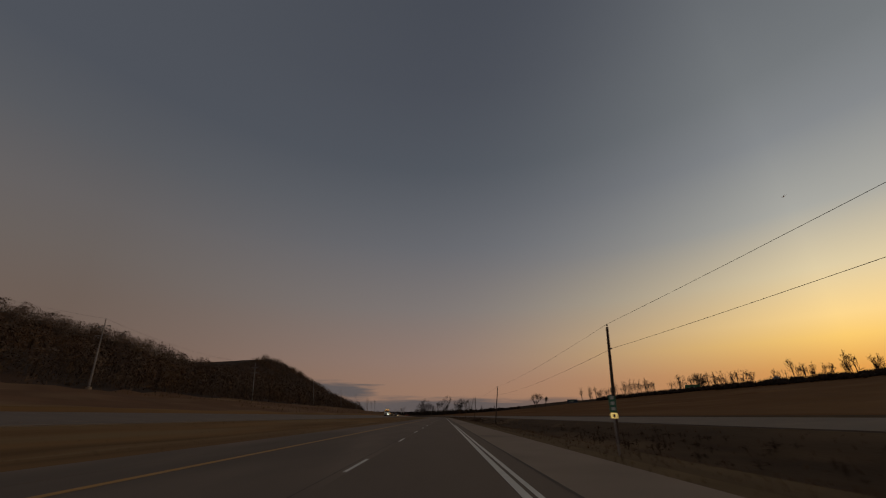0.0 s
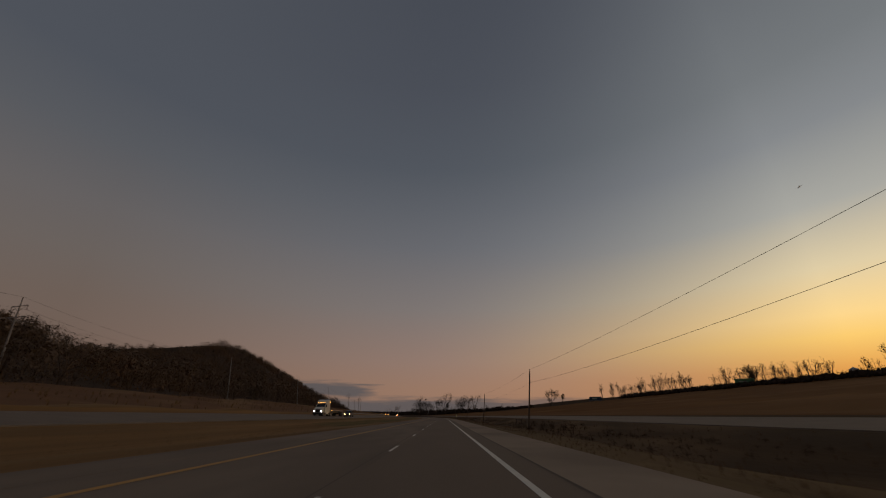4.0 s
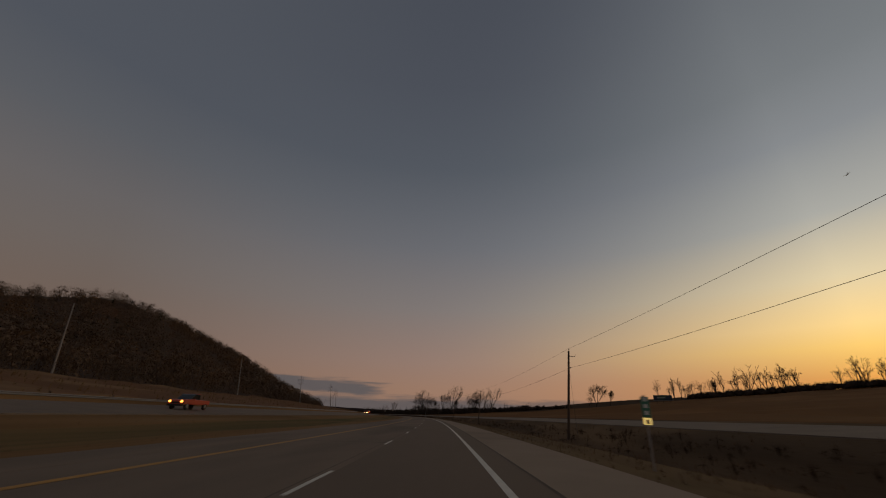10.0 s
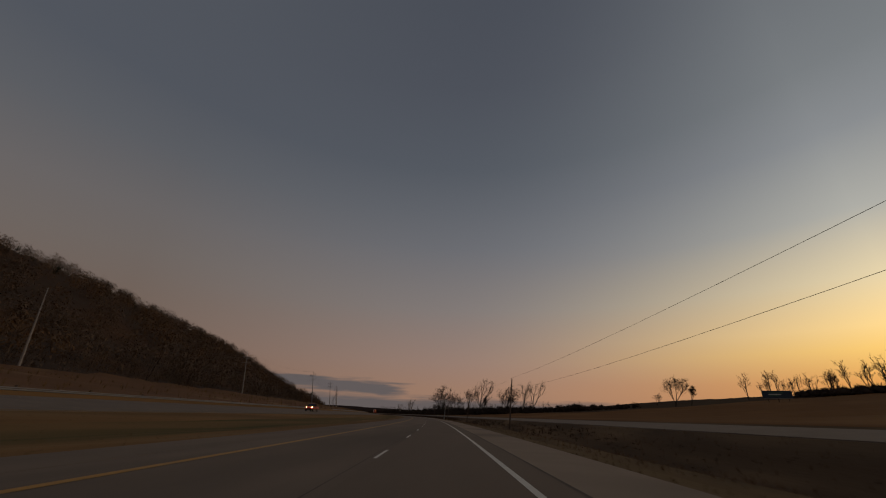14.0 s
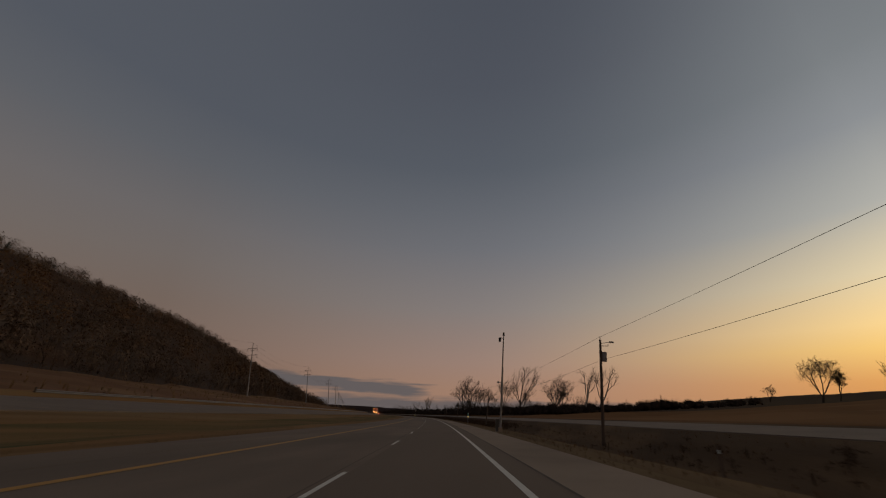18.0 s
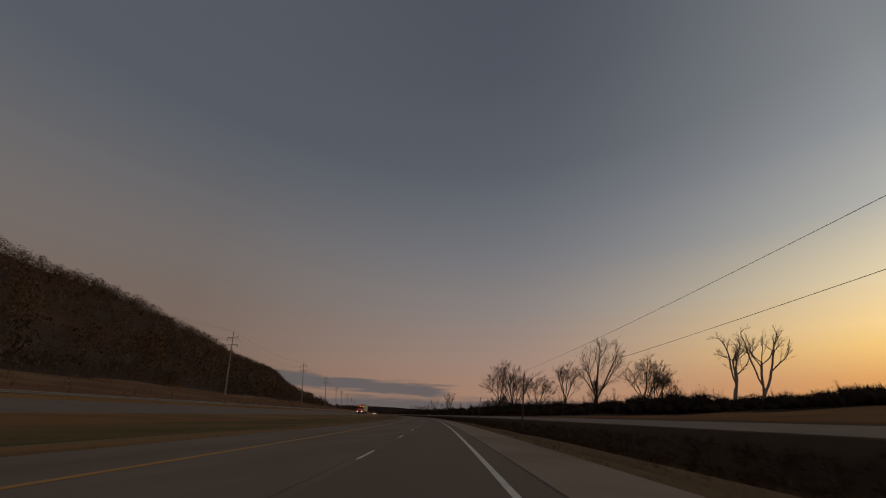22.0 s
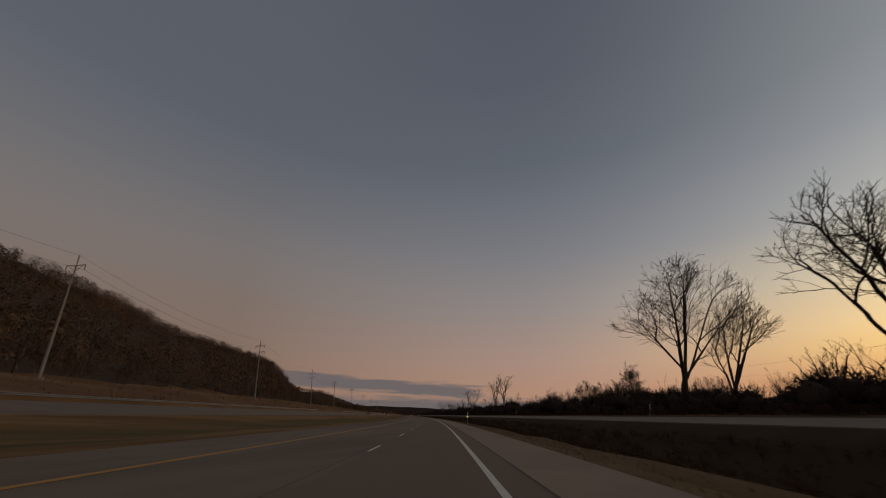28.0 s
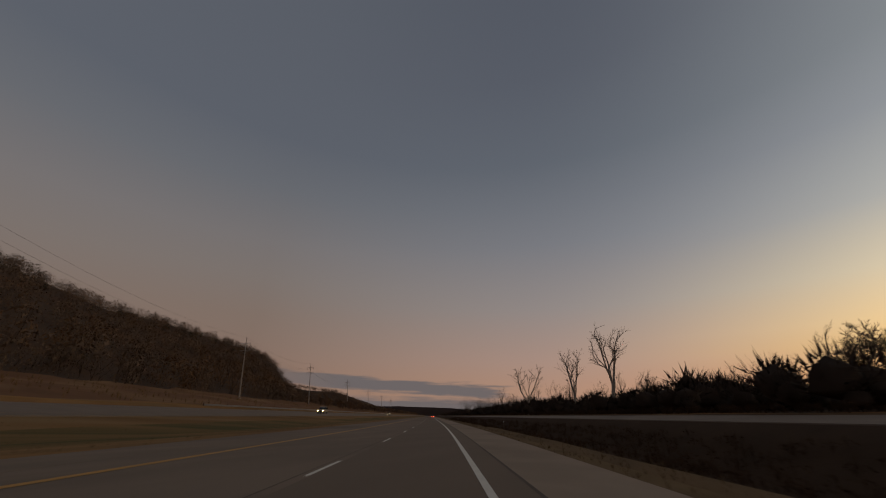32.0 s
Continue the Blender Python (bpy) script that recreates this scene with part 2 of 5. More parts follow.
M["board_dark"] = material("dark_blue_board_face", (0.03, 0.05, 0.08), 0.6, (0.04, 0.06, 0.09), 0.3)
M["galv_roof"] = material("galvanised_bin_sheet", (0.5, 0.49, 0.48), 0.5, (0.4, 0.39, 0.38), 0.5, metal=0.4)
M["head_lamp"] = glow("headlight_glow", (1.0, 0.55, 0.2), 26.0)
M["cold_lamp"] = glow("cool_headlight_glow", (0.85, 0.92, 1.0), 12.0)
M["amber"] = glow("amber_marker_glow", (1.0, 0.42, 0.06), 4.0)
M["tail"] = glow("red_tail_glow", (1.0, 0.05, 0.02), 36.0)
M["green_lamp"] = glow("green_marker_glow", (0.1, 0.8, 0.15), 1.2)
M["hull"] = material("aircraft_skin", (0.12, 0.12, 0.12), 0.5, (0.1, 0.1, 0.1), 1.0)
M["far_wood"] = material("distant_wooded_ridge", (0.075, 0.055, 0.05), 0.95, (0.05, 0.038, 0.036), 0.01, 8, 0.7, spec=0.0)

# ---- building helpers ----


def mesh_of(name, verts, faces, mats, index=None, smooth=False):
    me = bpy.data.meshes.new(name)
    me.from_pydata([tuple(v) for v in verts], [], [tuple(f) for f in faces])
    for m in (mats if isinstance(mats, (list, tuple)) else [mats]):
        me.materials.append(m)
    if index is not None:
        me.polygons.foreach_set("material_index", np.asarray(index, np.int32))
    if smooth:
        me.polygons.foreach_set("use_smooth", np.ones(len(me.polygons), bool))
    return me


def fast_mesh(name, verts, faces, mat):
    """A mesh from arrays: verts (n, 3) and faces (m, 3 or 4)."""
    me = bpy.data.meshes.new(name)
    k = faces.shape[1]
    me.vertices.add(len(verts))
    me.vertices.foreach_set("co", np.asarray(verts, np.float32).ravel())
    me.loops.add(faces.size)
    me.loops.foreach_set("vertex_index", faces.astype(np.int32).ravel())
    me.polygons.add(len(faces))
    me.polygons.foreach_set("loop_start", np.arange(0, faces.size, k, dtype=np.int32))
    me.update(calc_edges=True)
    me.materials.append(mat)
    return me


def thing(name, label, category, m=None, group="", kind=""):
    ob = new(name)
    ob.empty_display_size = 0.3
    if m is not None:
        ob.matrix_basis = m
    return tagged(ob, label, category, group, kind)


def part(name, bm, mat, parent, label=""):
    me = bpy.data.meshes.new(name)
    bm.to_mesh(me)
    bm.free()
    me.materials.append(mat)
    ob = new(name, me)
    ob.parent = parent
    return tagged(ob, label)


def mpart(name, me, parent, label=""):
    ob = new(name, me)
    ob.parent = parent
    return tagged(ob, label)


def box(x0, x1, y0, y1, z0, z1, bevel=0.0, bm=None):
    bm = bm or bmesh.new()
    r = bmesh.ops.create_cube(bm, size=1.0, matrix=Matrix.LocRotScale(((x0 + x1) / 2, (y0 + y1) / 2, (z0 + z1) / 2), None, (x1 - x0, y1 - y0, z1 - z0)))
    if bevel:
        es = list({e for v in r["verts"] for e in v.link_edges})
        bmesh.ops.bevel(bm, geom=es, offset=bevel, segments=2, affect="EDGES", profile=0.5)
    return bm


def tube(p0, p1, r0, r1=None, n=10, bm=None):
    bm = bm or bmesh.new()
    p0, p1 = Vector(p0), Vector(p1)
    d = p1 - p0
    q = d.to_track_quat("Z", "Y")
    bmesh.ops.create_cone(bm, cap_ends=True, segments=n, radius1=r0, radius2=r0 if r1 is None else r1, depth=d.length,
                          matrix=Matrix.LocRotScale((p0 + p1) / 2, q, None))
    return bm


def prism(profile, y0, y1, bevel=0.0):
    """A solid with the outline profile (x, z) drawn from y0 to y1."""
    bm = bmesh.new()
    a = [bm.verts.new((x, y0, z)) for x, z in profile]
    b = [bm.verts.new((x, y1, z)) for x, z in profile]
    k = len(profile)
    bm.faces.new(a)
    bm.faces.new(b[::-1])
    for i in range(k):
        bm.faces.new((a[i], b[i], b[(i + 1) % k], a[(i + 1) % k]))
    bmesh.ops.recalc_face_normals(bm, faces=bm.faces)
    if bevel:
        bmesh.ops.bevel(bm, geom=list(bm.edges), offset=bevel, segments=2, affect="EDGES", profile=0.5)
    return bm


def strip(s0, s1, x0, x1, z, step=4.0, thick=0.0, z1=None):
    """A ribbon along the road as arrays: verts and quads; with thick it is a slab."""
    s = np.linspace(s0, s1, max(2, int(abs(s1 - s0) / step) + 1))
    ax, ay = road_many(s, np.full_like(s, x0))
    bx, by = road_many(s, np.full_like(s, x1))
    za, zb = np.full_like(s, z), np.full_like(s, z if z1 is None else z1)
    v = np.concatenate([np.stack([ax, ay, za], 1), np.stack([bx, by, zb], 1)])
    n = len(s)
    i = np.arange(n - 1)
    f = np.stack([i, i + n, i + n + 1, i + 1], 1)
    if thick:
        low = v.copy()
        low[:, 2] -= thick
        v = np.concatenate([v, low])
        side_a = np.stack([i, i + 1, i + 1 + 2 * n, i + 2 * n], 1)
        side_b = np.stack([i + n, i + 3 * n, i + 3 * n + 1, i + n + 1], 1)
        ends = np.array([[0, 2 * n, 3 * n, n], [n - 1, 2 * n - 1, 4 * n - 1, 3 * n - 1]])
        f = np.concatenate([f, side_a, side_b, ends])
    return v, f


# ---- the ground: one sheet ----
CREST_S = [-700, 100, 200, 285, 364, 450, 540, 650, 730, 800, 925, 985, 1050, 1090, 1180, 1270, 1350, 1450, 1600, 1760, 2000, 2300, 3000]
CREST_H = [48, 52, 55, 52, 36, 47, 58, 83, 82, 81, 80, 83, 77, 80, 77, 70, 74, 76, 76, 70, 70, 66, 50]


FOOT_S, FOOT_X = [1300, 1380, 1540, 1800, 2000, 2150, 2300], [100, 122, 170, 255, 320, 225, 160]
BROW_S, BROW_X = [1570, 1660, 1820, 2000, 2150, 2300], [250, 300, 390, 460, 365, 305]


def foot(s):
    """How far to the left of the road the bluff begins at s."""
    return np.interp(s, FOOT_S, FOOT_X)


def brow(s):
    """How far to the left of the road the bluff's crest runs at s."""
    return np.interp(s, BROW_S, BROW_X)


def ground_z(s, x):
    """Height of the ground at s along and x across, as arrays."""
    s, x = np.broadcast_arrays(np.asarray(s, float), np.asarray(x, float))
    crest = np.interp(s, CREST_S, CREST_H)
    spur = 0.5 + 0.5 * np.sin(s / 37.0) * np.sin(s / 61.0 + 1.3)
    # median, roads and field climb sideways to match the wide lens's edge bow
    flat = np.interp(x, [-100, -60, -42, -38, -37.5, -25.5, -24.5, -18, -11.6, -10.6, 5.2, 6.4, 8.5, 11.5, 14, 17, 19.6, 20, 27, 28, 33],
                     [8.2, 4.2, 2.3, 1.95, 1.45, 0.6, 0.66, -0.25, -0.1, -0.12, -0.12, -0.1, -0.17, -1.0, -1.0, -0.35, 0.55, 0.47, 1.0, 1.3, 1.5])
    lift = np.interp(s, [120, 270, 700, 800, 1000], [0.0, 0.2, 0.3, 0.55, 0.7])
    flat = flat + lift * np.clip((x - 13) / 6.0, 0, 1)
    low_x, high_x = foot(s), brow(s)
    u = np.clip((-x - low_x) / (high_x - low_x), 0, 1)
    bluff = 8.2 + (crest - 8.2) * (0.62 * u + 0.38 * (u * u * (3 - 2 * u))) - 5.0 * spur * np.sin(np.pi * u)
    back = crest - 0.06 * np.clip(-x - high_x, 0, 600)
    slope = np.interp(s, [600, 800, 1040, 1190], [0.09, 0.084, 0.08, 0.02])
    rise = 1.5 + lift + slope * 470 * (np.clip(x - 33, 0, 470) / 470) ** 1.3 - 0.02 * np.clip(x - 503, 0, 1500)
    return np.where(x < -high_x, back, np.where(x < -low_x, bluff, np.where(x > 33, rise, flat)))


GX = [-1500, -1100, -800, -550, -400, -320, -280, -250, -230, -210, -190, -170, -150, -135, -120, -110, -100, -88, -75, -60, -50, -42, -38, -37.5, -25.5,
      -24.5, -21, -18, -14.5, -11.6, -10.6, 5.2, 6.4, 8.5, 11.5, 14, 17, 19.6, 20, 27, 28, 33, 45, 60, 80, 110, 150, 200, 260, 330, 420, 503, 620, 900, 1300, 1900]
gs = np.concatenate([np.arange(-700, -100, 50), np.arange(-100, 1600, 8), np.arange(1600, 3001, 40)]).astype(float)
SS, XX = np.meshgrid(gs, np.array(GX, float), indexing="ij")
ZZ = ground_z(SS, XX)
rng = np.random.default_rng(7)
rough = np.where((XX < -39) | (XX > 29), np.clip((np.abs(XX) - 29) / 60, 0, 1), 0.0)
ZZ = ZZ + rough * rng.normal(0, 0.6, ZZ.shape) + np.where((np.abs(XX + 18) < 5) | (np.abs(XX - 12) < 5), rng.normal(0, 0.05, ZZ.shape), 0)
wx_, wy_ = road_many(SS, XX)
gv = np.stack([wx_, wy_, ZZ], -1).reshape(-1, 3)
ni, nj = SS.shape
ii, jj = np.meshgrid(np.arange(ni - 1), np.arange(nj - 1), indexing="ij")
gf = np.stack([ii * nj + jj, ii * nj + jj + 1, (ii + 1) * nj + jj + 1, (ii + 1) * nj + jj], -1).reshape(-1, 4)
gslots = ["dry_grass", "verge", "ditch", "soil", "litter", "tall_grass", "green_grass", "ditch_dark", "bank"]
mid = 0.5 * (np.array(GX[:-1]) + np.array(GX[1:]))
scol = 0.5 * (gs[:-1] + gs[1:])
gi = np.zeros((ni - 1, nj - 1), int)
for j, x in enumerate(mid):
    gi[:, j] = 4 if x < -95 else 5 if x < -40 else 0 if x < 0 else 1 if x < 6.0 else 2 if x < 28 else 3
    if -21 < x < -14.4:
        gi[scol > 190, j] = 6
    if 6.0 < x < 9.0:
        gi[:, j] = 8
    # further on, ditch and wood floor take the brown with shade painted in
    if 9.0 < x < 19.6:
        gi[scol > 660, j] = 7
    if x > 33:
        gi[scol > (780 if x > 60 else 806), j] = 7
ground = new("ground", fast_mesh("ground", gv, gf, M[gslots[0]]))
for k in gslots[1:]:
    ground.data.materials.append(M[k])
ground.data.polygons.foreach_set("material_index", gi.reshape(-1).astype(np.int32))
ground.data.polygons.foreach_set("use_smooth", np.ones(len(gf), bool))
tagged(ground, "dry brown roadside grass, weedy ditch and harvested field", "ground", kind="structure")

# far ground out to the horizon
fv, ff = [], []
ang = np.linspace(0, 2 * math.pi, 73)
for r, z in ((5, -6.0), (4900, -6.0)):
    fv += [(-150 + r * math.cos(a), 900 + r * math.sin(a), z) for a in ang]
ff = [(k, k + 73, k + 74, k + 1) for k in range(72)]
tagged(new("ground_distance", mesh_of("ground_distance", fv, ff, M["litter"])), "flat brown bottomland far off", "ground", kind="structure")

# ---- the roads ----


def ribbon(name, s0, s1, x0, x1, z, mat, label, category="road", thick=0.0, z1=None, parent=None, kind="structure", step=4.0):
    v, f = strip(s0, s1, x0, x1, z, step, thick, z1)
    ob = new(name, fast_mesh(name, v, f, mat))
    ob.data.shade_flat()
    if parent is not None:
        ob.parent = parent
        return tagged(ob, label)
    return tagged(ob, label, category, kind=kind)


S0, S1 = -300.0, 2700.0
road_main = ribbon("road", S0, S1, -8.3, 2.42, 0.0, M["concrete"], "grey-brown concrete highway with worn wheel tracks", thick=0.3)
ribbon("road_shoulder_right", S0, S1, 2.47, 5.2, -0.004, M["shoulder"], "pale concrete shoulder of the highway", thick=0.3)
ribbon("road_shoulder_left", S0, S1, -10.6, -8.35, -0.004, M["concrete"], "narrow concrete shoulder beside the median", thick=0.3)
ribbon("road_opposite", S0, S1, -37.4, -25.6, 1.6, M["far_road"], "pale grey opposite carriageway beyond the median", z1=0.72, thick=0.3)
fr_v, fr_f = strip(S0, S1, 20.1, 26.9, 0.61, 4.0, 0.3, 1.15)
fr_s = np.linspace(S0, S1, len(fr_v) // 4)
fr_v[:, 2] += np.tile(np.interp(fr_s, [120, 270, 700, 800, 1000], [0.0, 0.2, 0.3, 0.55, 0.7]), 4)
frontage = new("frontage_road", fast_mesh("frontage_road", fr_v, fr_f, M["far_road"]))
frontage.data.shade_flat()
tagged(frontage, "pale gravelly frontage road beyond the ditch", "road", kind="structure")
ribbon("edge_line", S0, S1, 1.46, 1.63, 0.006, M["white_paint"], "solid white edge line", parent=road_main)
ribbon("merge_line", -200, 62, 1.72, 1.84, 0.006, M["white_paint"], "second white line of a merging lane", parent=road_main)
ribbon("yellow_line", S0, S1, -6.77, -6.52, 0.006, M["yellow_paint"], "solid worn yellow line", parent=road_main)
ribbon("lane_wear", S0, 2000, -2.17, 1.45, 0.003, M["wear"], "darker travelled lane", parent=road_main)
ribbon("lane_wear", S0, 2000, 1.64, 2.4, 0.003, M["wear"], "darker strip outside the edge line", parent=road_main)
ribbon("joint", S0, 1500, 2.40, 2.49, 0.007, M["tar"], "tarred joint", parent=road_main)
ribbon("joint", S0, 1500, -2.45, -2.42, 0.005, M["tar"], "tarred joint", parent=road_main)
rj = random.Random(5)
for k in range(48):      # cross joints and cracks sealed with tar
    s = -20 + k * 29.0 + rj.uniform(-9, 9)
    x0 = rj.choice([-8.3, -8.3, -2.4])
    x1 = rj.choice([-2.4, 2.4]) if x0 < -3 else 2.4
    ribbon("crack", s, s + 0.1, x0, x1, 0.005, M["tar"], "tarred crack", parent=road_main, step=1)
for k in range(150):
    s = -1.38 + 11.796 * (k - 2)
    ribbon("lane_dash", s, s + 2.95, -2.3, -2.19, 0.008, M["white_paint"], "", parent=road_main, step=1.6)
for x, m in ((-27.3, "yellow_paint"), (-35.3, "white_paint")):
    t_ = (x + 25.6) / -11.8
    ribbon("edge_line", S0, S1, x - 0.08, x + 0.08, 0.72 + 0.88 * t_ + 0.012, M[m], "far edge line", parent=bpy.data.objects["road_opposite"])

# ---- growing things ----


def tubes(segs, sides):
    """Tapered tubes: segs is an array of rows x0 y0 z0 x1 y1 z1 r0 r1."""
    a = np.asarray(segs, float)
    p0, p1 = a[:, 0:3], a[:, 3:6]
    d = p1 - p0
    d /= np.linalg.norm(d, axis=1, keepdims=True) + 1e-9
    up = np.where(np.abs(d[:, 2:3]) > 0.9, np.array([[1.0, 0, 0]]), np.array([[0, 0, 1.0]]))
    u = np.cross(d, up)
    u /= np.linalg.norm(u, axis=1, keepdims=True) + 1e-9
    w = np.cross(d, u)
    ang = np.arange(sides) * 2 * math.pi / sides
    ring = u[:, None, :] * np.cos(ang)[None, :, None] + w[:, None, :] * np.sin(ang)[None, :, None]
    v = np.concatenate([p0[:, None] + ring * a[:, 6, None, None], p1[:, None] + ring * a[:, 7, None, None]], 1).reshape(-1, 3)
    base = (np.arange(len(a)) * 2 * sides)[:, None]
    k = np.arange(sides)[None, :]
    k2 = (k + 1) % sides
    f = np.stack([base + k, base + k2, base + sides + k2, base + sides + k], -1).reshape(-1, 4)
    return v, f


# per style: clear stem, lean, wander, crown bodies (x, z, half width, half height), most pieces, stem's stoutness;
# all lengths as shares of the height
STYLES = {
    "cottonwood": (0.34, (0.06, 0.0), 0.015, ((0.02, 0.66, 0.27, 0.35), (-0.2, 0.45, 0.2, 0.17), (0.16, 0.42, 0.15, 0.15)), 11000, 0.017),
    "forked": (0.28, (0.16, 0.0), 0.03, ((0.06, 0.7, 0.22, 0.3), (0.16, 0.58, 0.15, 0.16), (-0.08, 0.42, 0.12, 0.14)), 6500, 0.018),
    "twin": (0.36, (0.02, 0.0), 0.05, ((-0.2, 0.78, 0.25, 0.21), (-0.3, 0.58, 0.2, 0.1), (0.28, 0.68, 0.17, 0.2), (0.02, 0.5, 0.14, 0.1)), 6500, 0.024),
    "low_fork": (0.16, (0.1, 0.0), 0.06, ((0.1, 0.7, 0.26, 0.28), (-0.3, 0.74, 0.18, 0.2), (0.32, 0.62, 0.15, 0.2)), 6500, 0.021),
    "high": (0.4, (-0.06, 0.0), 0.04, ((-0.02, 0.76, 0.26, 0.24), (-0.16, 0.7, 0.16, 0.14), (0.14, 0.46, 0.1, 0.08)), 6500, 0.018),
    "vase": (0.3, (0.02, 0.0), 0.02, ((0.0, 0.78, 0.19, 0.22), (-0.15, 0.68, 0.13, 0.14), (0.18, 0.74, 0.12, 0.16), (-0.16, 0.42, 0.14, 0.08), (0.12, 0.45, 0.1, 0.1)), 6500, 0.02),
    "broad": (0.24, (0.0, 0.0), 0.05, ((0.0, 0.68, 0.36, 0.31), (-0.26, 0.52, 0.16, 0.16), (0.28, 0.56, 0.16, 0.16)), 11000, 0.021),
    "dead": (0.4, (0.05, 0.0), 0.04, ((-0.09, 0.74, 0.11, 0.25), (0.09, 0.8, 0.11, 0.2), (0.0, 0.6, 0.13, 0.14)), 1700, 0.021),
    "dead_wide": (0.32, (0.0, 0.0), 0.05, ((-0.17, 0.74, 0.15, 0.25), (0.17, 0.74, 0.15, 0.25), (0.0, 0.62, 0.17, 0.2)), 1700, 0.02),
    "small": (0.22, (0.0, 0.0), 0.04, ((0.0, 0.64, 0.3, 0.36),), 6500, 0.022),
    "narrow": (0.2, (0.0, 0.0), 0.06, ((0.0, 0.66, 0.19, 0.34), (0.08, 0.45, 0.15, 0.2)), 6500, 0.02),
    "wide": (0.24, (0.05, 0.0), 0.05, ((-0.1, 0.68, 0.32, 0.28), (0.24, 0.56, 0.2, 0.2)), 6500, 0.023),
}


def tree_segs(seed, h, style, fine=0.02, sway=(0.0, 0.0), dense=1.0):
    """Trunk, limb and twig rows of one bare tree of height h, thinned until it has no more pieces than its kind should."""
    share = 1.0 if dense == 1 else 0.8 if dense > 0.4 else 0.62 if dense > 0.2 else 0.4
    most = STYLES[style][4] if dense == 1 else 1150 if dense > 0.4 else 700 if dense > 0.2 else 330
    while True:
        rows = branches(seed, h, style, fine, sway, 4 if dense == 1 else 3, share)
        if sum(len(r) for r in rows) < most:
            return rows
        share *= 0.86


def branches(seed, h, style, fine, sway, deepest, keep):
    """Ascending limbs that fork into the bodies of the crown."""
    low, lean, wander, bodies, _, stout = STYLES[style]
    g = random.Random(seed)
    pos, par, lev = [Vector((0, 0, -0.012))], [-1], [0]

    def rnd(a):
        return Vector((g.gauss(0, a), g.gauss(0, a), g.gauss(0, a)))

    def inside(p):
        return any(((p.x - bx) / w) ** 2 + (p.y / w) ** 2 + ((p.z - bz) / hh) ** 2 < 1 for bx, bz, w, hh in bodies)

    def add(k, q, level):
        pos.append(q)
        par.append(k)
        lev.append(level)
        return len(pos) - 1

    def aside(d, deg, turn):
        u = d.orthogonal().normalized()
        w = d.cross(u)
        return (d * math.cos(deg) + (u * math.cos(turn) + w * math.sin(turn)) * math.sin(deg)).normalized()

    work = []

    def limb(k, d, length, level, target=None):
        step = (0.03, 0.026, 0.022, 0.02, 0.02)[level]
        n = max(2, round(length / step))
        step = length / n
        turn = g.uniform(0, 6.28)
        rough_ = (wander * 1.6, wander + 0.07, 0.1, 0.13, 0.12)[level]
        for i in range(n):
            f = (i + 1) / n
            d = d + rnd(rough_) + Vector((0, 0, (0.02, 0.06, 0.07, 0.05, 0.03)[level]))
            if target is not None:
                d = d.normalized() + (target - pos[k]).normalized() * 0.3
            d.normalize()
            q = pos[k] + d * step
            if level > 0 and i > 0 and not inside(q) and g.random() < 0.5:
                break
            k = add(k, q, level)
            if level < deepest and f > (0.3, 0.2, 0.15, 0.1)[level] and f < 1 and g.random() < min(1.0, (0.62, 0.75, 0.95, 1.1)[level] * keep):
                turn += 2.4 + g.uniform(-0.5, 0.5)
                e = aside(d, math.radians(g.uniform(24, 52)), turn)
                work.append((k, e, (0.24, 0.15, 0.09, 0.045)[level] * g.uniform(0.7, 1.3) * (1.15 - 0.45 * f), level + 1))
        if level < deepest:
            for _ in range(2 if g.random() < keep + 0.25 else 1):
                turn += 3.1
                work.append((k, aside(d, math.radians(g.uniform(10, 26)), turn), (0.2, 0.13, 0.08, 0.045)[level] * g.uniform(0.7, 1.2), level + 1))

    k, d = 0, Vector((lean[0], lean[1], 1.0)).normalized()
    for _ in range(max(3, int(low / 0.025))):
        d = (d + rnd(wander * 0.7) * 0.8 + Vector((0, 0, 0.04))).normalized()
        k = add(k, pos[k] + d * 0.025, 0)
    stem = len(pos)
    for n_, (bx, bz, w, hh) in enumerate(bodies):
        aims = [(bx * 1.25, g.uniform(-0.3, 0.3) * w, bz + hh * 0.85)]
        if w > 0.2:
            aims += [(bx - 0.7 * w, g.uniform(-0.6, 0.6) * w, bz + hh * 0.5), (bx + 0.7 * w, g.uniform(-0.6, 0.6) * w, bz + hh * 0.5)]
        for m_, aim in enumerate(aims):
            at = stem - 1 if n_ == 0 and m_ == 0 else max(2, int((stem - 1) * g.uniform(0.62, 1.0)))
            to = Vector(aim)
            span = to - pos[at]
            e = (span.normalized() + Vector((span.x * 0.8, span.y * 0.8, 0.1))).normalized()
            limb(at, e, span.length * 1.05, 0, to)
    while work:
        limb(*work.pop())
    P, par, lev = np.array([tuple(p) for p in pos]), np.array(par), np.array(lev)
    P[:, 2] *= 1.0 / P[:, 2].max()
    n = len(P)
    kids = np.bincount(par[1:], minlength=n)
    tips = max(2, int((kids[1:] == 0).sum()))
    e = min(1.9, math.log(tips) / math.log(stout / 0.0009))
    acc = np.where(kids == 0, 1.0, 0.0)
    for k in range(n - 1, 0, -1):
        acc[par[k]] += acc[k]
    rad = acc ** (1 / e)
    rad = np.maximum(rad / rad[1] * stout * h, fine)
    P = P * h
    P[:, :2] += P[:, 2:3] * np.array(sway)
    rows = np.concatenate([P[par[1:]], P[1:], np.minimum(rad[par[1:]], rad[1:] * 1.25)[:, None], rad[1:, None]], 1)
    flare = rows[:, 2] < 0.02 * h
    rows[flare, 6] *= 1.25
    twig = lev[1:] == deepest
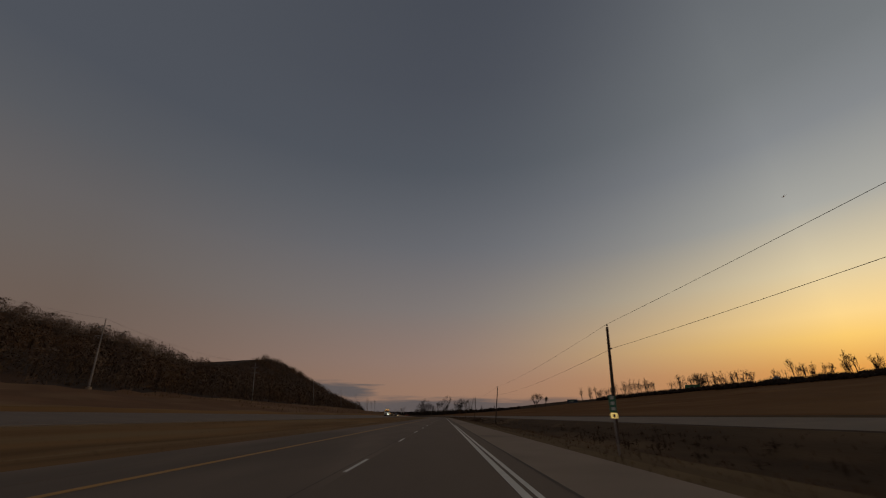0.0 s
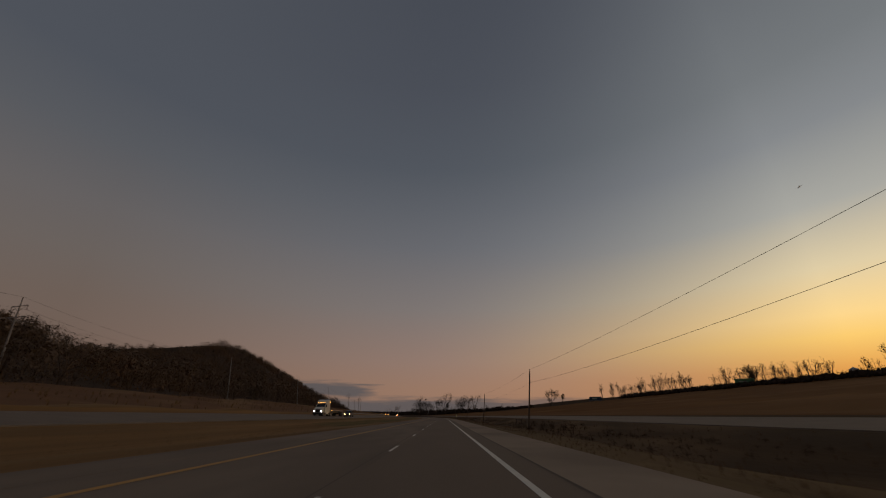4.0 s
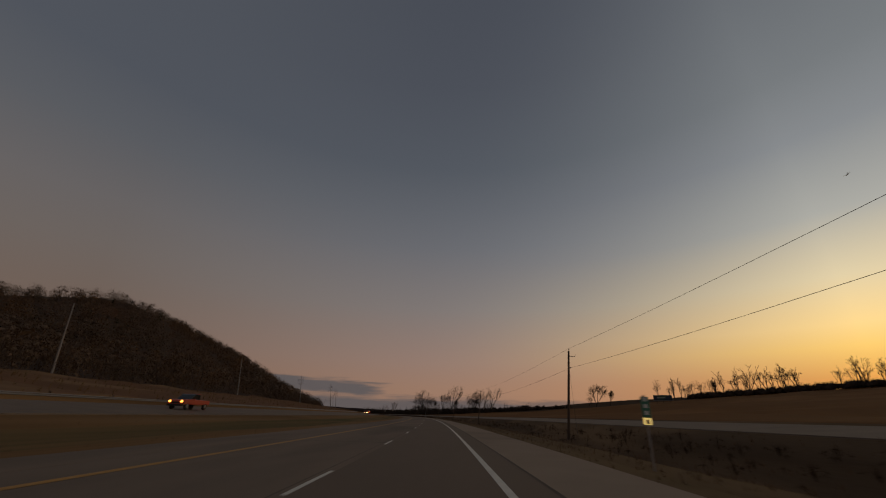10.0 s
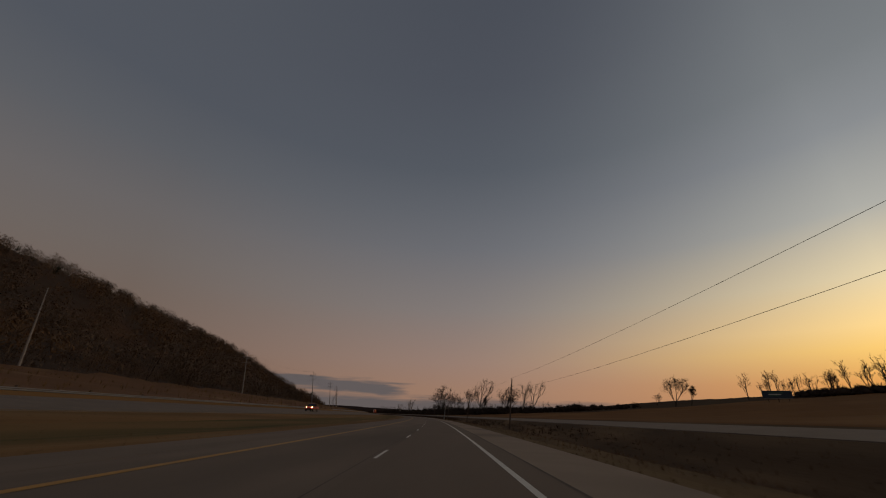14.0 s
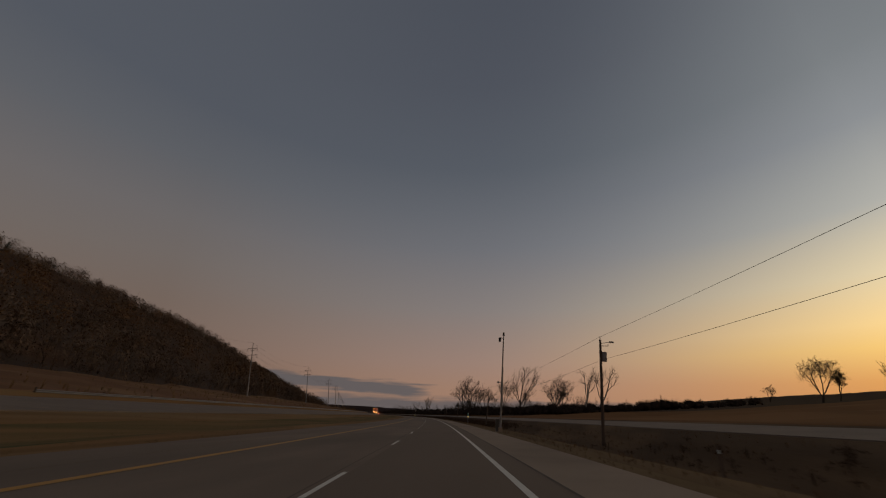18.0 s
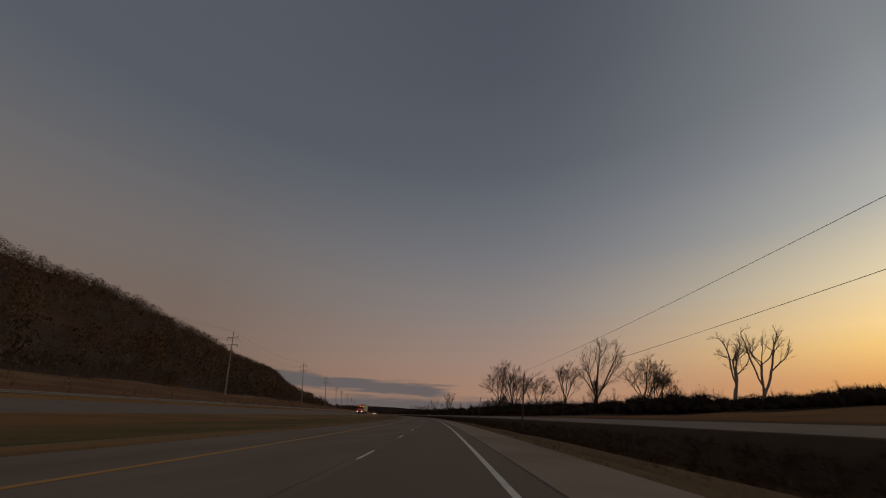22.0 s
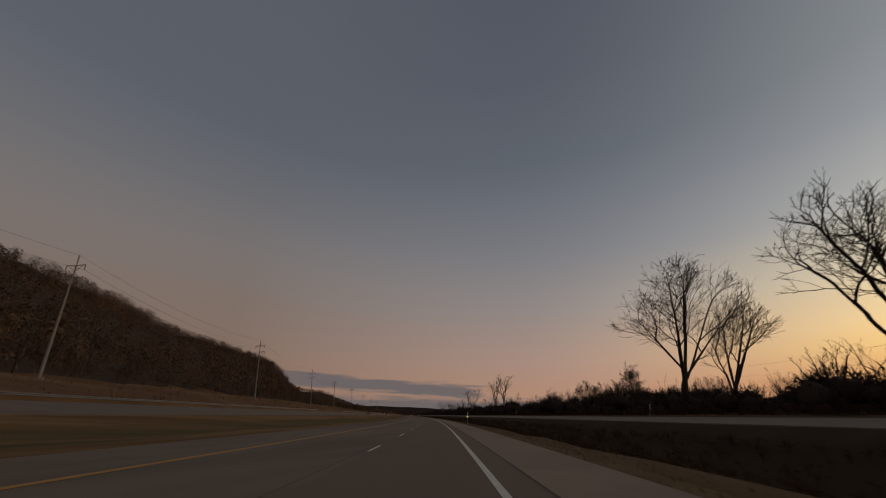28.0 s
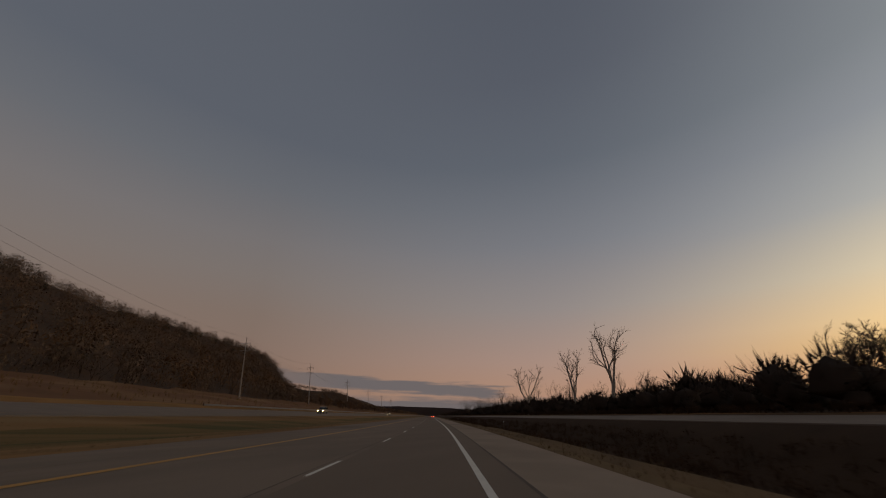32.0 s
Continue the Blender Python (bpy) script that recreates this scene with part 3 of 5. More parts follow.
    rows[twig, 6:8] = np.array([fine, fine * 0.6])
    wood = ~twig
    wood[:stem - 1] = False
    return rows[:stem - 1], rows[wood], rows[twig]


def leaf_cloud(rng, pts, per, spread, size):
    """Small leaf quads scattered round the points."""
    n = len(pts) * per
    c = np.repeat(pts, per, 0) + rng.normal(0, spread, (n, 3))
    a = rng.normal(0, 1, (n, 3))
    a /= np.linalg.norm(a, axis=1, keepdims=True)
    b = np.cross(a, rng.normal(0, 1, (n, 3)))
    b /= np.linalg.norm(b, axis=1, keepdims=True) + 1e-9
    s = rng.uniform(0.5, 1.0, (n, 1)) * size
    v = np.stack([c - a * s, c + b * s * 0.6, c + a * s, c - b * s * 0.6], 1).reshape(-1, 3)
    return v, np.arange(n * 4).reshape(-1, 4)


def make_tree(seed, h, style, label, m, bark="bark", twigs="twig", leaves=0, group="bare roadside trees", category="tree", fine=0.027, sway=(0.0, 0.0), dense=1.0):
    trunk, limbs, shoots = tree_segs(seed, h, style, fine, sway, dense)
    ob = thing("tree", label, category, m, group)
    v, f = tubes(trunk, 9)
    me = fast_mesh("trunk", v, f, M[bark])
    me.polygons.foreach_set("use_smooth", np.ones(len(f), bool))
    mpart("trunk", me, ob, "pale bleached trunk" if bark == "pale_bark" else "")
    stout = limbs[:, 6] > 0.07
    v, f = tubes(limbs[stout], 6)
    v2, f2 = tubes(limbs[~stout], 3)
    v, f = np.concatenate([v, v2]), np.concatenate([f, f2 + len(v)])
    tagged(mpart("limb_frame", fast_mesh("limb_frame", v, f, M[bark]), ob), kind="stuff")
    if len(shoots):
        v, f = tubes(shoots, 3)
        tagged(mpart("crown", fast_mesh("crown", v, f, M[twigs]), ob), kind="stuff")
    if leaves:
        g = np.random.default_rng(seed)
        at = shoots[:, 3:6]
        keep = np.sin(at[:, 0] * 0.9 + seed) * np.sin(at[:, 2] * 0.8) * np.sin(at[:, 1] * 0.7 + 1) > -0.05
        v, f = leaf_cloud(g, at[keep], leaves, 0.3, 0.22)
        tagged(mpart("foliage", fast_mesh("foliage", v, f, M["leaf"]), ob, "sparse withered leaves"), kind="stuff")
    return ob


def stand(s, x, sink=0.2, turn=None):
    p = road(s, x, float(ground_z(s, x)) - sink)
    return pose(p.x, p.y, p.z, 0, 0, math.degrees(heading(s)) + (0 if turn is None else turn))


# the tall trees beside the frontage road: s, x, height of the top, style, bark, leaves, label
TALL = [
    (953, 53, 41.5, "cottonwood", "bark", 0, "tall bare cottonwood with a broad rounded crown"),
    (957, 67, 34.0, "forked", "bark", 0, "bare cottonwood with forked leaning trunk"),
    (908, 49, 29.0, "twin", "bark", 0, "bare crooked tree with twin stems and drooping limbs"),
    (897, 60, 24.0, "low_fork", "bark", 1, "low-forked tree with tufts of withered leaves"),
    (901, 78, 33.0, "high", "bark", 0, "bare tree with a long clear stem"),
    (879, 85, 44.0, "vase", "bark", 0, "tall bare vase-shaped tree"),
    (906, 128, 42.5, "broad", "bark", 0, "large bare tree with a wide rounded crown"),
    (828, 115, 36, "dead", "pale_bark", 0, "dead tree with bleached pale trunk"),
    (826, 125, 40.0, "dead_wide", "pale_bark", 0, "dead tree with bleached trunk and wide crooked limbs"),
    (1135, 34, 20.0, "dead_wide", "pale_bark", 0, "dead pale snag with broken spreading limbs"),
    (1125, 47, 24.5, "dead", "pale_bark", 0, "dead pale snag with upright limbs"),
    (1090, 44, 25.5, "dead", "pale_bark", 0, "tall dead forked snag"),
    (1190, 110, 23.0, "small", "bark", 0, "small round-crowned bare tree"),
    (1012, 75, 22.5, "narrow", "bark", 0, "slim bare tree standing over the roadside brush"),
    (1030, 84, 19.5, "broad", "bark", 0, "bare round-crowned tree in the roadside wood"),
    (1045, 82, 18.5, "wide", "bark", 0, "bare spreading tree in the roadside wood"),
    (1060, 80, 20.0, "broad", "bark", 0, "bare wide-crowned tree over dark brush"),
    (872, 112, 27.0, "small", "bark", 0, "bare tree at the wood's edge"),
    (912, 100, 27.0, "narrow", "bark", 0, "bare tree at the wood's edge"),
    (884, 124, 28.0, "small", "bark", 0, "small bare tree in the wood"),
    (794, 262, 48.0, "broad", "bark", 2, "lone tree still holding dark leaves"),
    (806, 292, 40.0, "narrow", "bark", 2, "slim tree still holding dark leaves"),
    (860, 300, 36.0, "small", "bark", 0, "small bare tree beyond the field"),
    (638, 500, 76.0, "broad", "bark", 2, "large tree on the far field edge"),
    (650, 520, 72.0, "narrow", "bark", 0, "bare tree on the far field edge"),
]
for k, (s, x, top, style, bark, leaves, label) in enumerate(TALL):
    make_tree(100 + k, top - float(ground_z(s, x)), style, label, stand(s, x, 0.2), bark, "pale_bark" if bark == "pale_bark" else "twig", leaves, sway=(0.2, -0.1) if s < 1000 else (0.05, 0.0))

# trees along the far edge of the field and in the wood: a few shapes, copied
KINDS = [make_tree(300 + k, 18.0, st, "bare tree in the tree line beyond the field", stand(560 + 14 * k, 495), leaves=lv, group="tree line", fine=0.06, dense=0.48)
         for k, (st, lv) in enumerate((("small", 0), ("narrow", 0), ("small", 0), ("narrow", 0), ("narrow", 0), ("wide", 0)))]
rt = random.Random(11)


WOOD_KINDS = [make_tree(400 + k, 15.0, st, "bare tree in the wood beside the road", stand(905 + 9 * k, 150 + 8 * k), group="wood", fine=0.026, dense=0.3)
              for k, st in enumerate(("small", "narrow", "wide", "cottonwood"))]


GROVE = [tree_segs(500 + k, 15.0, st, 0.026, dense=0.16) for k, st in enumerate(("small", "narrow", "wide", "cottonwood"))]


def grove(name, label, places):
    """Many thin bare trees as one mesh: places are s, x and size."""
    vs, fs, n = [], [], 0
    for s, x, f in places:
        segs = np.concatenate(GROVE[rt.randrange(len(GROVE))])
        v, q = tubes(segs, 3)
        a = rt.uniform(0, 6.28)
        p = road(s, x, float(ground_z(s, x)) - 0.3)
        v = v @ np.array([[math.cos(a), math.sin(a), 0], [-math.sin(a), math.cos(a), 0], [0, 0, rt.uniform(0.9, 1.2)]]) * f + np.array(p)
        vs.append(v)
        fs.append(q + n)
        n += len(v)
    return tagged(new(name, fast_mesh(name, np.concatenate(vs), np.concatenate(fs), M["twig"])), label, "woods", kind="stuff")


def copy_tree(s, x, f, kinds=None):
    kinds = kinds or KINDS
    k = rt.randrange(len(kinds))
    p = road(s, x, float(ground_z(s, x)) - 0.3)
    ob = copy_thing(kinds[k], Matrix.LocRotScale((p.x, p.y, p.z), Euler((0, 0, rt.uniform(0, 6.28))), None))
    ob.scale = (f, f, f * rt.uniform(0.9, 1.2))
    return ob


for k in range(146):      # the far tree line, with gaps
    s = 150 + k * 4.9 + rt.uniform(-4, 4)
    if (s % 170) < 22:
        continue
    copy_tree(s, 492 - max(0, s - 640) * 0.3 + rt.uniform(-14, 14), rt.uniform(0.75, 1.4) * (1.25 if rt.random() < 0.15 else 1.0) * float(np.interp(s, [560, 720], [1.0, 1.3])))
for k in range(26):      # the wood past the field
    s, x = rt.uniform(850, 1010), rt.uniform(85, 230)
    tagged(copy_tree(s, x, rt.uniform(0.5, 0.85), WOOD_KINDS), "bare tree in the wood beside the road", group="wood")
far = [rt.uniform(1000, 1700) for k in range(130)]
grove("far_wood", "bare trees of the wood far ahead", [(s, rt.uniform(50, 190) + max(0, s - 1250) * 0.05, rt.uniform(0.4, 0.8)) for s in far])
for k in range(40):
    tagged(copy_tree(rt.uniform(905, 1260), rt.uniform(42, 120), rt.uniform(0.3, 0.62), WOOD_KINDS), "bare tree in the wood beside the road", group="wood")
for k in range(24):
    tagged(copy_tree(rt.uniform(845, 985), rt.uniform(48, 125), rt.uniform(0.35, 0.75), WOOD_KINDS), "bare tree in the wood beside the road", group="wood")
grove("thicket_trees", "slender bare saplings of the wood beside the road",
      [(rt.uniform(905, 1180), 36 + 110 * rt.random() ** 1.2, rt.uniform(0.22, 0.62)) for k in range(150)])
grove("foot_trees", "bare trees along the foot of the bluff", [(rt.uniform(90, 1260), rt.uniform(-128, -93), rt.uniform(0.45, 0.85)) for k in range(90)])
for k in range(56):
    tagged(copy_tree(rt.uniform(990, 1140), rt.uniform(58, 140), rt.uniform(0.5, 0.95), WOOD_KINDS), "bare tree in the wood beside the road", group="wood")
for k in range(34):
    tagged(copy_tree(rt.uniform(1140, 1480), rt.uniform(34, 66), rt.uniform(0.6, 1.05), WOOD_KINDS), "bare tree in the wood beside the road", group="wood")
for k in range(10):
    s = rt.uniform(1350, 1900)
    tagged(copy_tree(s, rt.uniform(34, 60), rt.uniform(0.5, 0.8), WOOD_KINDS), "bare tree in the wood beside the road", group="wood")


ball = bmesh.new()
bmesh.ops.create_icosphere(ball, subdivisions=1, radius=1.0)
BALL_V = np.array([tuple(v.co) for v in ball.verts])
BALL_F = np.array([[v.index for v in f.verts] for f in ball.faces])
ball.free()


def brush(name, label, category, s, x, h, mats, blades, rng, width=0.03, spread=0.5, clumps=0, clump=0.5, base=0.0, cz=0.6, rx=0.38, low=False, soft=False, inside=0.84, fat=0.07):
    """Plants of many thin blades, joined: s, x and h are arrays."""
    n = len(s)
    px, py = road_many(s, x)
    pz = ground_z(s, x)
    root = np.stack([px, py, pz], 1)
    k = n * blades
    rt_ = np.repeat(root, blades, 0)
    hh = np.repeat(h, blades)
    az = rng.uniform(0, 2 * math.pi, k)
    tilt = np.abs(rng.normal(0, spread, k))
    d = np.stack([np.cos(az) * np.sin(tilt), np.sin(az) * np.sin(tilt), np.cos(tilt)], 1)
    start = rng.uniform(0, base, k)[:, None] if base else np.zeros((k, 1))
    p0 = rt_ + d * start * hh[:, None] * 0.6 + np.stack([np.zeros(k), np.zeros(k), hh * start[:, 0] * 0.5], 1)
    length = hh * rng.uniform(0.5, 1.0, k) * (1 - 0.5 * start[:, 0])
    p1 = p0 + d * length[:, None]
    wdir = np.stack([-np.sin(az), np.cos(az), np.zeros(k)], 1) * (hh * width * rng.uniform(0.5, 1.5, k))[:, None]
    v = np.stack([p0 - wdir, p0 + wdir, p1], 1).reshape(-1, 3)
    f = np.arange(k * 3).reshape(-1, 3)
    if clumps and soft == "airy":      # see-through crowns: small sprays all through a rounded body that reaches the ground
        m = n * clumps
        az2, zz = rng.uniform(0, 2 * math.pi, m), rng.uniform(-1, 1, m)
        rr2 = np.sqrt(1 - 0.85 * np.clip(zz, 0, 1) ** 2) * rng.uniform(0.3, 1.0, m) ** 0.6
        ch = np.repeat(h, clumps)
        c = np.repeat(root, clumps, 0) + np.stack([rr2 * np.cos(az2) * rx, rr2 * np.sin(az2) * rx, zz * 0.46 + cz], 1) * ch[:, None]
        face = np.stack([np.cos(az2), np.sin(az2), np.clip(zz, 0, 1) * 1.1 + 0.35], 1)
        face /= np.linalg.norm(face, axis=1, keepdims=True)
        a, b = rng.normal(0, 1, (m, 3)) * np.array([1, 1, 1.5]), rng.normal(0, 1, (m, 3))
        a -= face * (a * face).sum(1, keepdims=True) * 0.8
        b -= face * (b * face).sum(1, keepdims=True) * 0.8
        wrong = (np.cross(b - a, -(a + b) * 0.7 - a) * face).sum(1) < 0
        a[wrong], b[wrong] = b[wrong].copy(), a[wrong].copy()
        sz = (ch * clump * rng.uniform(0.4, 1.0, m))[:, None] * 0.1
        tv = np.stack([c + a * sz, c + b * sz, c - (a + b) * sz * 0.7], 1).reshape(-1, 3)
        out = np.concatenate([np.repeat(d + np.array([0, 0, 0.8]), 3, 0), np.repeat(face + rng.normal(0, 0.12, (m, 3)), 3, 0)])
        f = np.concatenate([f, np.arange(m * 3).reshape(-1, 3) + len(v)])
        v = np.concatenate([v, tv])
    elif clumps and soft:      # crowns: a dense lumpy inside, and slim twig sprays standing out all round it
        m, q = n * clumps, len(BALL_V)
        mid_z = np.stack([np.zeros(n), np.zeros(n), h * (cz - 0.05)], 1)
        shape = np.stack([h * rx, h * rx, h * 0.43], 1)
        off = rng.normal(0, 1, (m, 3))
        off /= np.linalg.norm(off, axis=1, keepdims=True) + 1e-9
        off[:, 2] = np.where(off[:, 2] < -0.5, -off[:, 2], off[:, 2])
        ch = np.repeat(h, clumps)
        t0 = np.repeat(root + mid_z, clumps, 0) + off * np.repeat(shape, clumps, 0) * rng.uniform(inside * 0.7, 0.9, (m, 1))
        way = off * 0.75 + np.array([0, 0, 0.5]) + rng.normal(0, 0.33, (m, 3))
        way /= np.linalg.norm(way, axis=1, keepdims=True)
        t1 = t0 + way * (ch * clump * rng.uniform(0.5, 1.25, m))[:, None]
        across = np.cross(off + rng.normal(0, 0.3, (m, 3)), way)
        across *= (ch * clump * fat * rng.uniform(0.5, 1.4, m))[:, None] / (np.linalg.norm(across, axis=1, keepdims=True) + 1e-9)
        wrong = (np.cross(across, way) * off).sum(1) < 0
        across[wrong] *= -1
        tv = np.stack([t0 - across, t0 + across, t1], 1).reshape(-1, 3)
        lump = rng.uniform(inside * 0.66, inside, (n, q, 1)) * shape[:, None, :]
        cv = (BALL_V[None] * lump + (root + mid_z)[:, None, :]).reshape(-1, 3)
        out = np.concatenate([np.repeat(d + np.array([0, 0, 0.8]), 3, 0), np.repeat(off + np.array([0, 0, 0.4]) + rng.normal(0, 0.2, (m, 3)), 3, 0),
                              np.tile(BALL_V + np.array([0, 0, 0.2]), (n, 1)) + rng.normal(0, 0.5, (n * q, 3))])
        f = np.concatenate([f, np.arange(m * 3).reshape(-1, 3) + len(v), (BALL_F[None] + (np.arange(n) * q)[:, None, None]).reshape(-1, 3) + len(v) + m * 3])
        v = np.concatenate([v, tv, cv])
    elif clumps:
        m = n * clumps
        c = np.repeat(root, clumps, 0)
        ch = np.repeat(h, clumps)
        off = rng.normal(0, 1, (m, 3))
        off /= np.linalg.norm(off, axis=1, keepdims=True) + 1e-9
        off[:, 2] = rng.uniform(-1.5, 1.2, m) if low else np.abs(off[:, 2]) - 0.25
        rad = rng.uniform(0.72, 1.0, m)[:, None]
        c = c + off * rad * ch[:, None] * np.array([rx, rx, 0.29]) + np.stack([np.zeros(m), np.zeros(m), ch * cz], 1)
        a = rng.normal(0, 1, (m, 3))
        b = rng.normal(0, 1, (m, 3))
        sz = (ch * clump * rng.uniform(0.4, 1.0, m))[:, None] * 0.1
        tv = np.stack([c + a * sz, c + b * sz, c - (a + b) * sz * 0.7], 1).reshape(-1, 3)
        f = np.concatenate([f, np.arange(m * 3).reshape(-1, 3) + len(v)])
        v = np.concatenate([v, tv])
    me = fast_mesh(name, v, f, M[mats])
    if clumps and soft:
        me.polygons.foreach_set("use_smooth", np.ones(len(f), bool))
        me.normals_split_custom_set_from_vertices(out / (np.linalg.norm(out, axis=1, keepdims=True) + 1e-9))
    return tagged(new(name, me), label, category, kind="stuff")


rng = np.random.default_rng(21)
N = 5800
hs = 60 + 2240 * rng.uniform(0, 1, N) ** 1.2
up = rng.uniform(0, 1, N) ** 0.8
hx = 2 - foot(hs) - (brow(hs) - foot(hs) + 7) * up
brush("hillside_wood", "bare grey-brown trees covering the bluff", "woods", hs, hx, rng.uniform(6, 14, N) * (1 - 0.32 * up ** 2), "twig_brown", 6, rng, 0.005, 0.35, 170, 0.41, 0.5, 0.46, 0.42, soft="airy")
N = 1700
hs = rng.uniform(60, 2300, N)
brush("hillcrest_trees", "bare trees along the bluff's crest", "woods", hs, rng.uniform(-14, 14, N) - brow(hs), 2.2 + 7 * rng.uniform(0, 1, N) ** 2, "twig_brown", 10, rng, 0.005, 0.35, 130, 0.42, 0.5, 0.44, 0.42, soft="airy")
N = 700
hs = rng.uniform(100, 1700, N)
brush("foot_thicket", "grey thicket at the foot of the bluff", "bushes", hs, rng.uniform(-12, 8, N) - foot(hs), rng.uniform(3, 8, N), "twig_brown", 24, rng, 0.006, 0.5, 150, 0.3, 0.5, 0.46, 0.46, soft="airy")
N = 90
hs = rng.uniform(550, 1650, N)
brush("cedars", "dark cedars on the upper bluff", "trees", hs, rng.uniform(-2, 50, N) - brow(hs), rng.uniform(3, 7, N), "evergreen", 30, rng, 0.012, 0.3, 90, 0.6, 0.3, 0.45, 0.25, low=True)
N = 16000
brush("median_grass", "dry grass tufts of the median", "grass", rng.uniform(0, 1120, N), rng.uniform(-25, -10.9, N), rng.uniform(0.06, 0.17, N), "dim_straw", 7, rng, 0.03, 0.6)
N = 7000
brush("verge_grass", "pale dry grass along the shoulder", "grass", rng.uniform(0, 1100, N), 5.3 + 2.3 * rng.uniform(0, 1, N) ** 1.4, rng.uniform(0.08, 0.24, N), "dim_straw", 7, rng, 0.03, 0.6)
N = 3800
brush("ditch_weeds", "dark dead weeds below the frontage road", "weeds", rng.uniform(0, 700, N), rng.uniform(14.5, 19.3, N), rng.uniform(0.15, 0.45, N), "weed", 16, rng, 0.016, 0.6)
N = 1500
hs = rng.uniform(-10, 690, N)
hx = 13.2 + 4.6 * rng.uniform(0, 1, N)
brush("ditch_brush", "low dark brush clumps in the ditch", "bushes", hs, hx, rng.uniform(0.25, 0.9, N) * (0.75 + 0.5 * np.sin(hs / 17.0) * np.sin(hs / 41.0)), "dark_weed", 24, rng, 0.01, 0.6, 40, 0.5, 0.4, 0.4, 0.7)
N = 8500
hs = rng.uniform(640, 1300, N)
brush("ditch_thicket", "dark red-brown brush filling the ditch", "bushes", hs, 9.1 + 8.4 * rng.uniform(0, 1, N) ** 0.8, rng.uniform(0.3, 0.85, N), "dark_weed", 16, rng, 0.012, 0.6, 22, 0.6, 0.4, 0.4, 0.6)
N = 2600
hs = rng.uniform(640, 1150, N)
brush("bank_grass", "short tan grass on the bank below the shoulder", "grass", hs, rng.uniform(5.6, 8.9, N), rng.uniform(0.1, 0.28, N), "dim_straw", 8, rng, 0.025, 0.6)
N = 12000
brush("ditch_grass", "tan dry grass on the ditch banks", "grass", rng.uniform(0, 700, N), rng.uniform(6.5, 14.5, N), rng.uniform(0.1, 0.34, N), "weed", 9, rng, 0.025, 0.6)
N = 4200
brush("roadside_tall_grass", "reddish tall grass below the bluff", "grass", rng.uniform(100, 1500, N), rng.uniform(-90, -39.5, N), rng.uniform(0.6, 1.3, N), "straw", 9, rng, 0.03, 0.45)
N = 3200
hs = rng.uniform(-100, 800, N)
brush("field_hedge", "dark hedge at the far edge of the field", "hedge", hs, 480 - np.clip(hs - 640, 0, 400) * 0.3 + rng.normal(0, 12, N), 3.5 + 8 * rng.uniform(0, 1, N) ** 2.2, "brush", 4, rng, 0.01, 0.45, 40, 0.26, 0.4, 0.42, 0.6, soft=True)
N = 5200
hs = 812 + 800 * rng.uniform(0, 1, N) ** 1.5
hx = 31 + np.clip(850 - hs, 0, 50) * 1.6 + 150 * rng.uniform(0, 1, N) ** 1.4
brush("understory", "dark tangled brush of the wood", "bushes", hs, hx, (1.5 + 4.4 * rng.uniform(0, 1, N) ** 1.8) * np.clip(0.55 + hx / 75, 0.8, 1.45) * np.interp(hs, [950, 1040], [0.8, 1.0]) * (1.0 + 0.4 * np.sin(hs / 9.0) * np.sin(hs / 23.0 + hx / 15.0)), "brush", 10, rng, 0.003, 0.45, 120, 0.24, 0.4, 0.45, 0.5, soft=True)
N = 4200
hs = rng.uniform(800, 1300, N)
brush("edge_weeds", "dark dead weeds beside the frontage road", "weeds", hs, 27.9 + 8 * rng.uniform(0, 1, N) ** 1.5, rng.uniform(0.3, 1.1, N), "dark_weed", 18, rng, 0.014, 0.55, 16, 0.6, 0.4)
N = 900
hs = rng.uniform(1200, 2300, N)
brush("far_understory", "dark brush along the road far ahead", "bushes", hs, rng.uniform(32, 60, N), rng.uniform(3, 8, N), "brush", 30, rng, 0.01, 0.6, 60, 0.5, 0.5, 0.45)
N = 600
hs = rng.uniform(1250, 2400, N)
brush("far_thicket", "grey trees along the road far ahead", "bushes", hs, rng.uniform(-95, -48, N), rng.uniform(3, 7, N), "twig_brown", 30, rng, 0.02, 0.6, 30, 1.0, 0.5)

# low wooded ridge closing the valley far ahead
rv, rf = [], []
for k in range(121):
    a = math.radians(-75 + 150 * k / 120)
    d = 2500
    hgt = 30 + 12 * noise.noise((k * 0.11, 0, 0)) + 5 * noise.noise((k * 0.5, 3, 0)) + (14 if k < 55 else 0) * min(1, (55 - k) / 12)
    x, y = -200 + d * math.sin(a), 500 + d * math.cos(a)
    rv += [(x, y, -8), (x * 1.0, y, hgt), (x * 1.12, y * 1.12, hgt * 0.7)]
for k in range(120):
    rf += [(3 * k, 3 * k + 3, 3 * k + 4, 3 * k + 1), (3 * k + 1, 3 * k + 4, 3 * k + 5, 3 * k + 2)]
tagged(new("backdrop_ridge", mesh_of("backdrop_ridge", rv, rf, M["far_wood"], smooth=True)), "low wooded ridge on the horizon", "hills", kind="structure")

# ---- poles, wires, signs ----


def polytube(pts, r, sides=4):
    """One connected tube along the points."""
    d = (pts[-1] - pts[0]).normalized()
    u = d.cross(Vector((0, 0, 1))).normalized()
    w = d.cross(u)
    v = [p + u * r * math.cos(2 * math.pi * k / sides) + w * r * math.sin(2 * math.pi * k / sides) for p in pts for k in range(sides)]
    f = [(i * sides + k, i * sides + (k + 1) % sides, (i + 1) * sides + (k + 1) % sides, (i + 1) * sides + k) for i in range(len(pts) - 1) for k in range(sides)]
    return np.array([tuple(q) for q in v]), np.array(f)


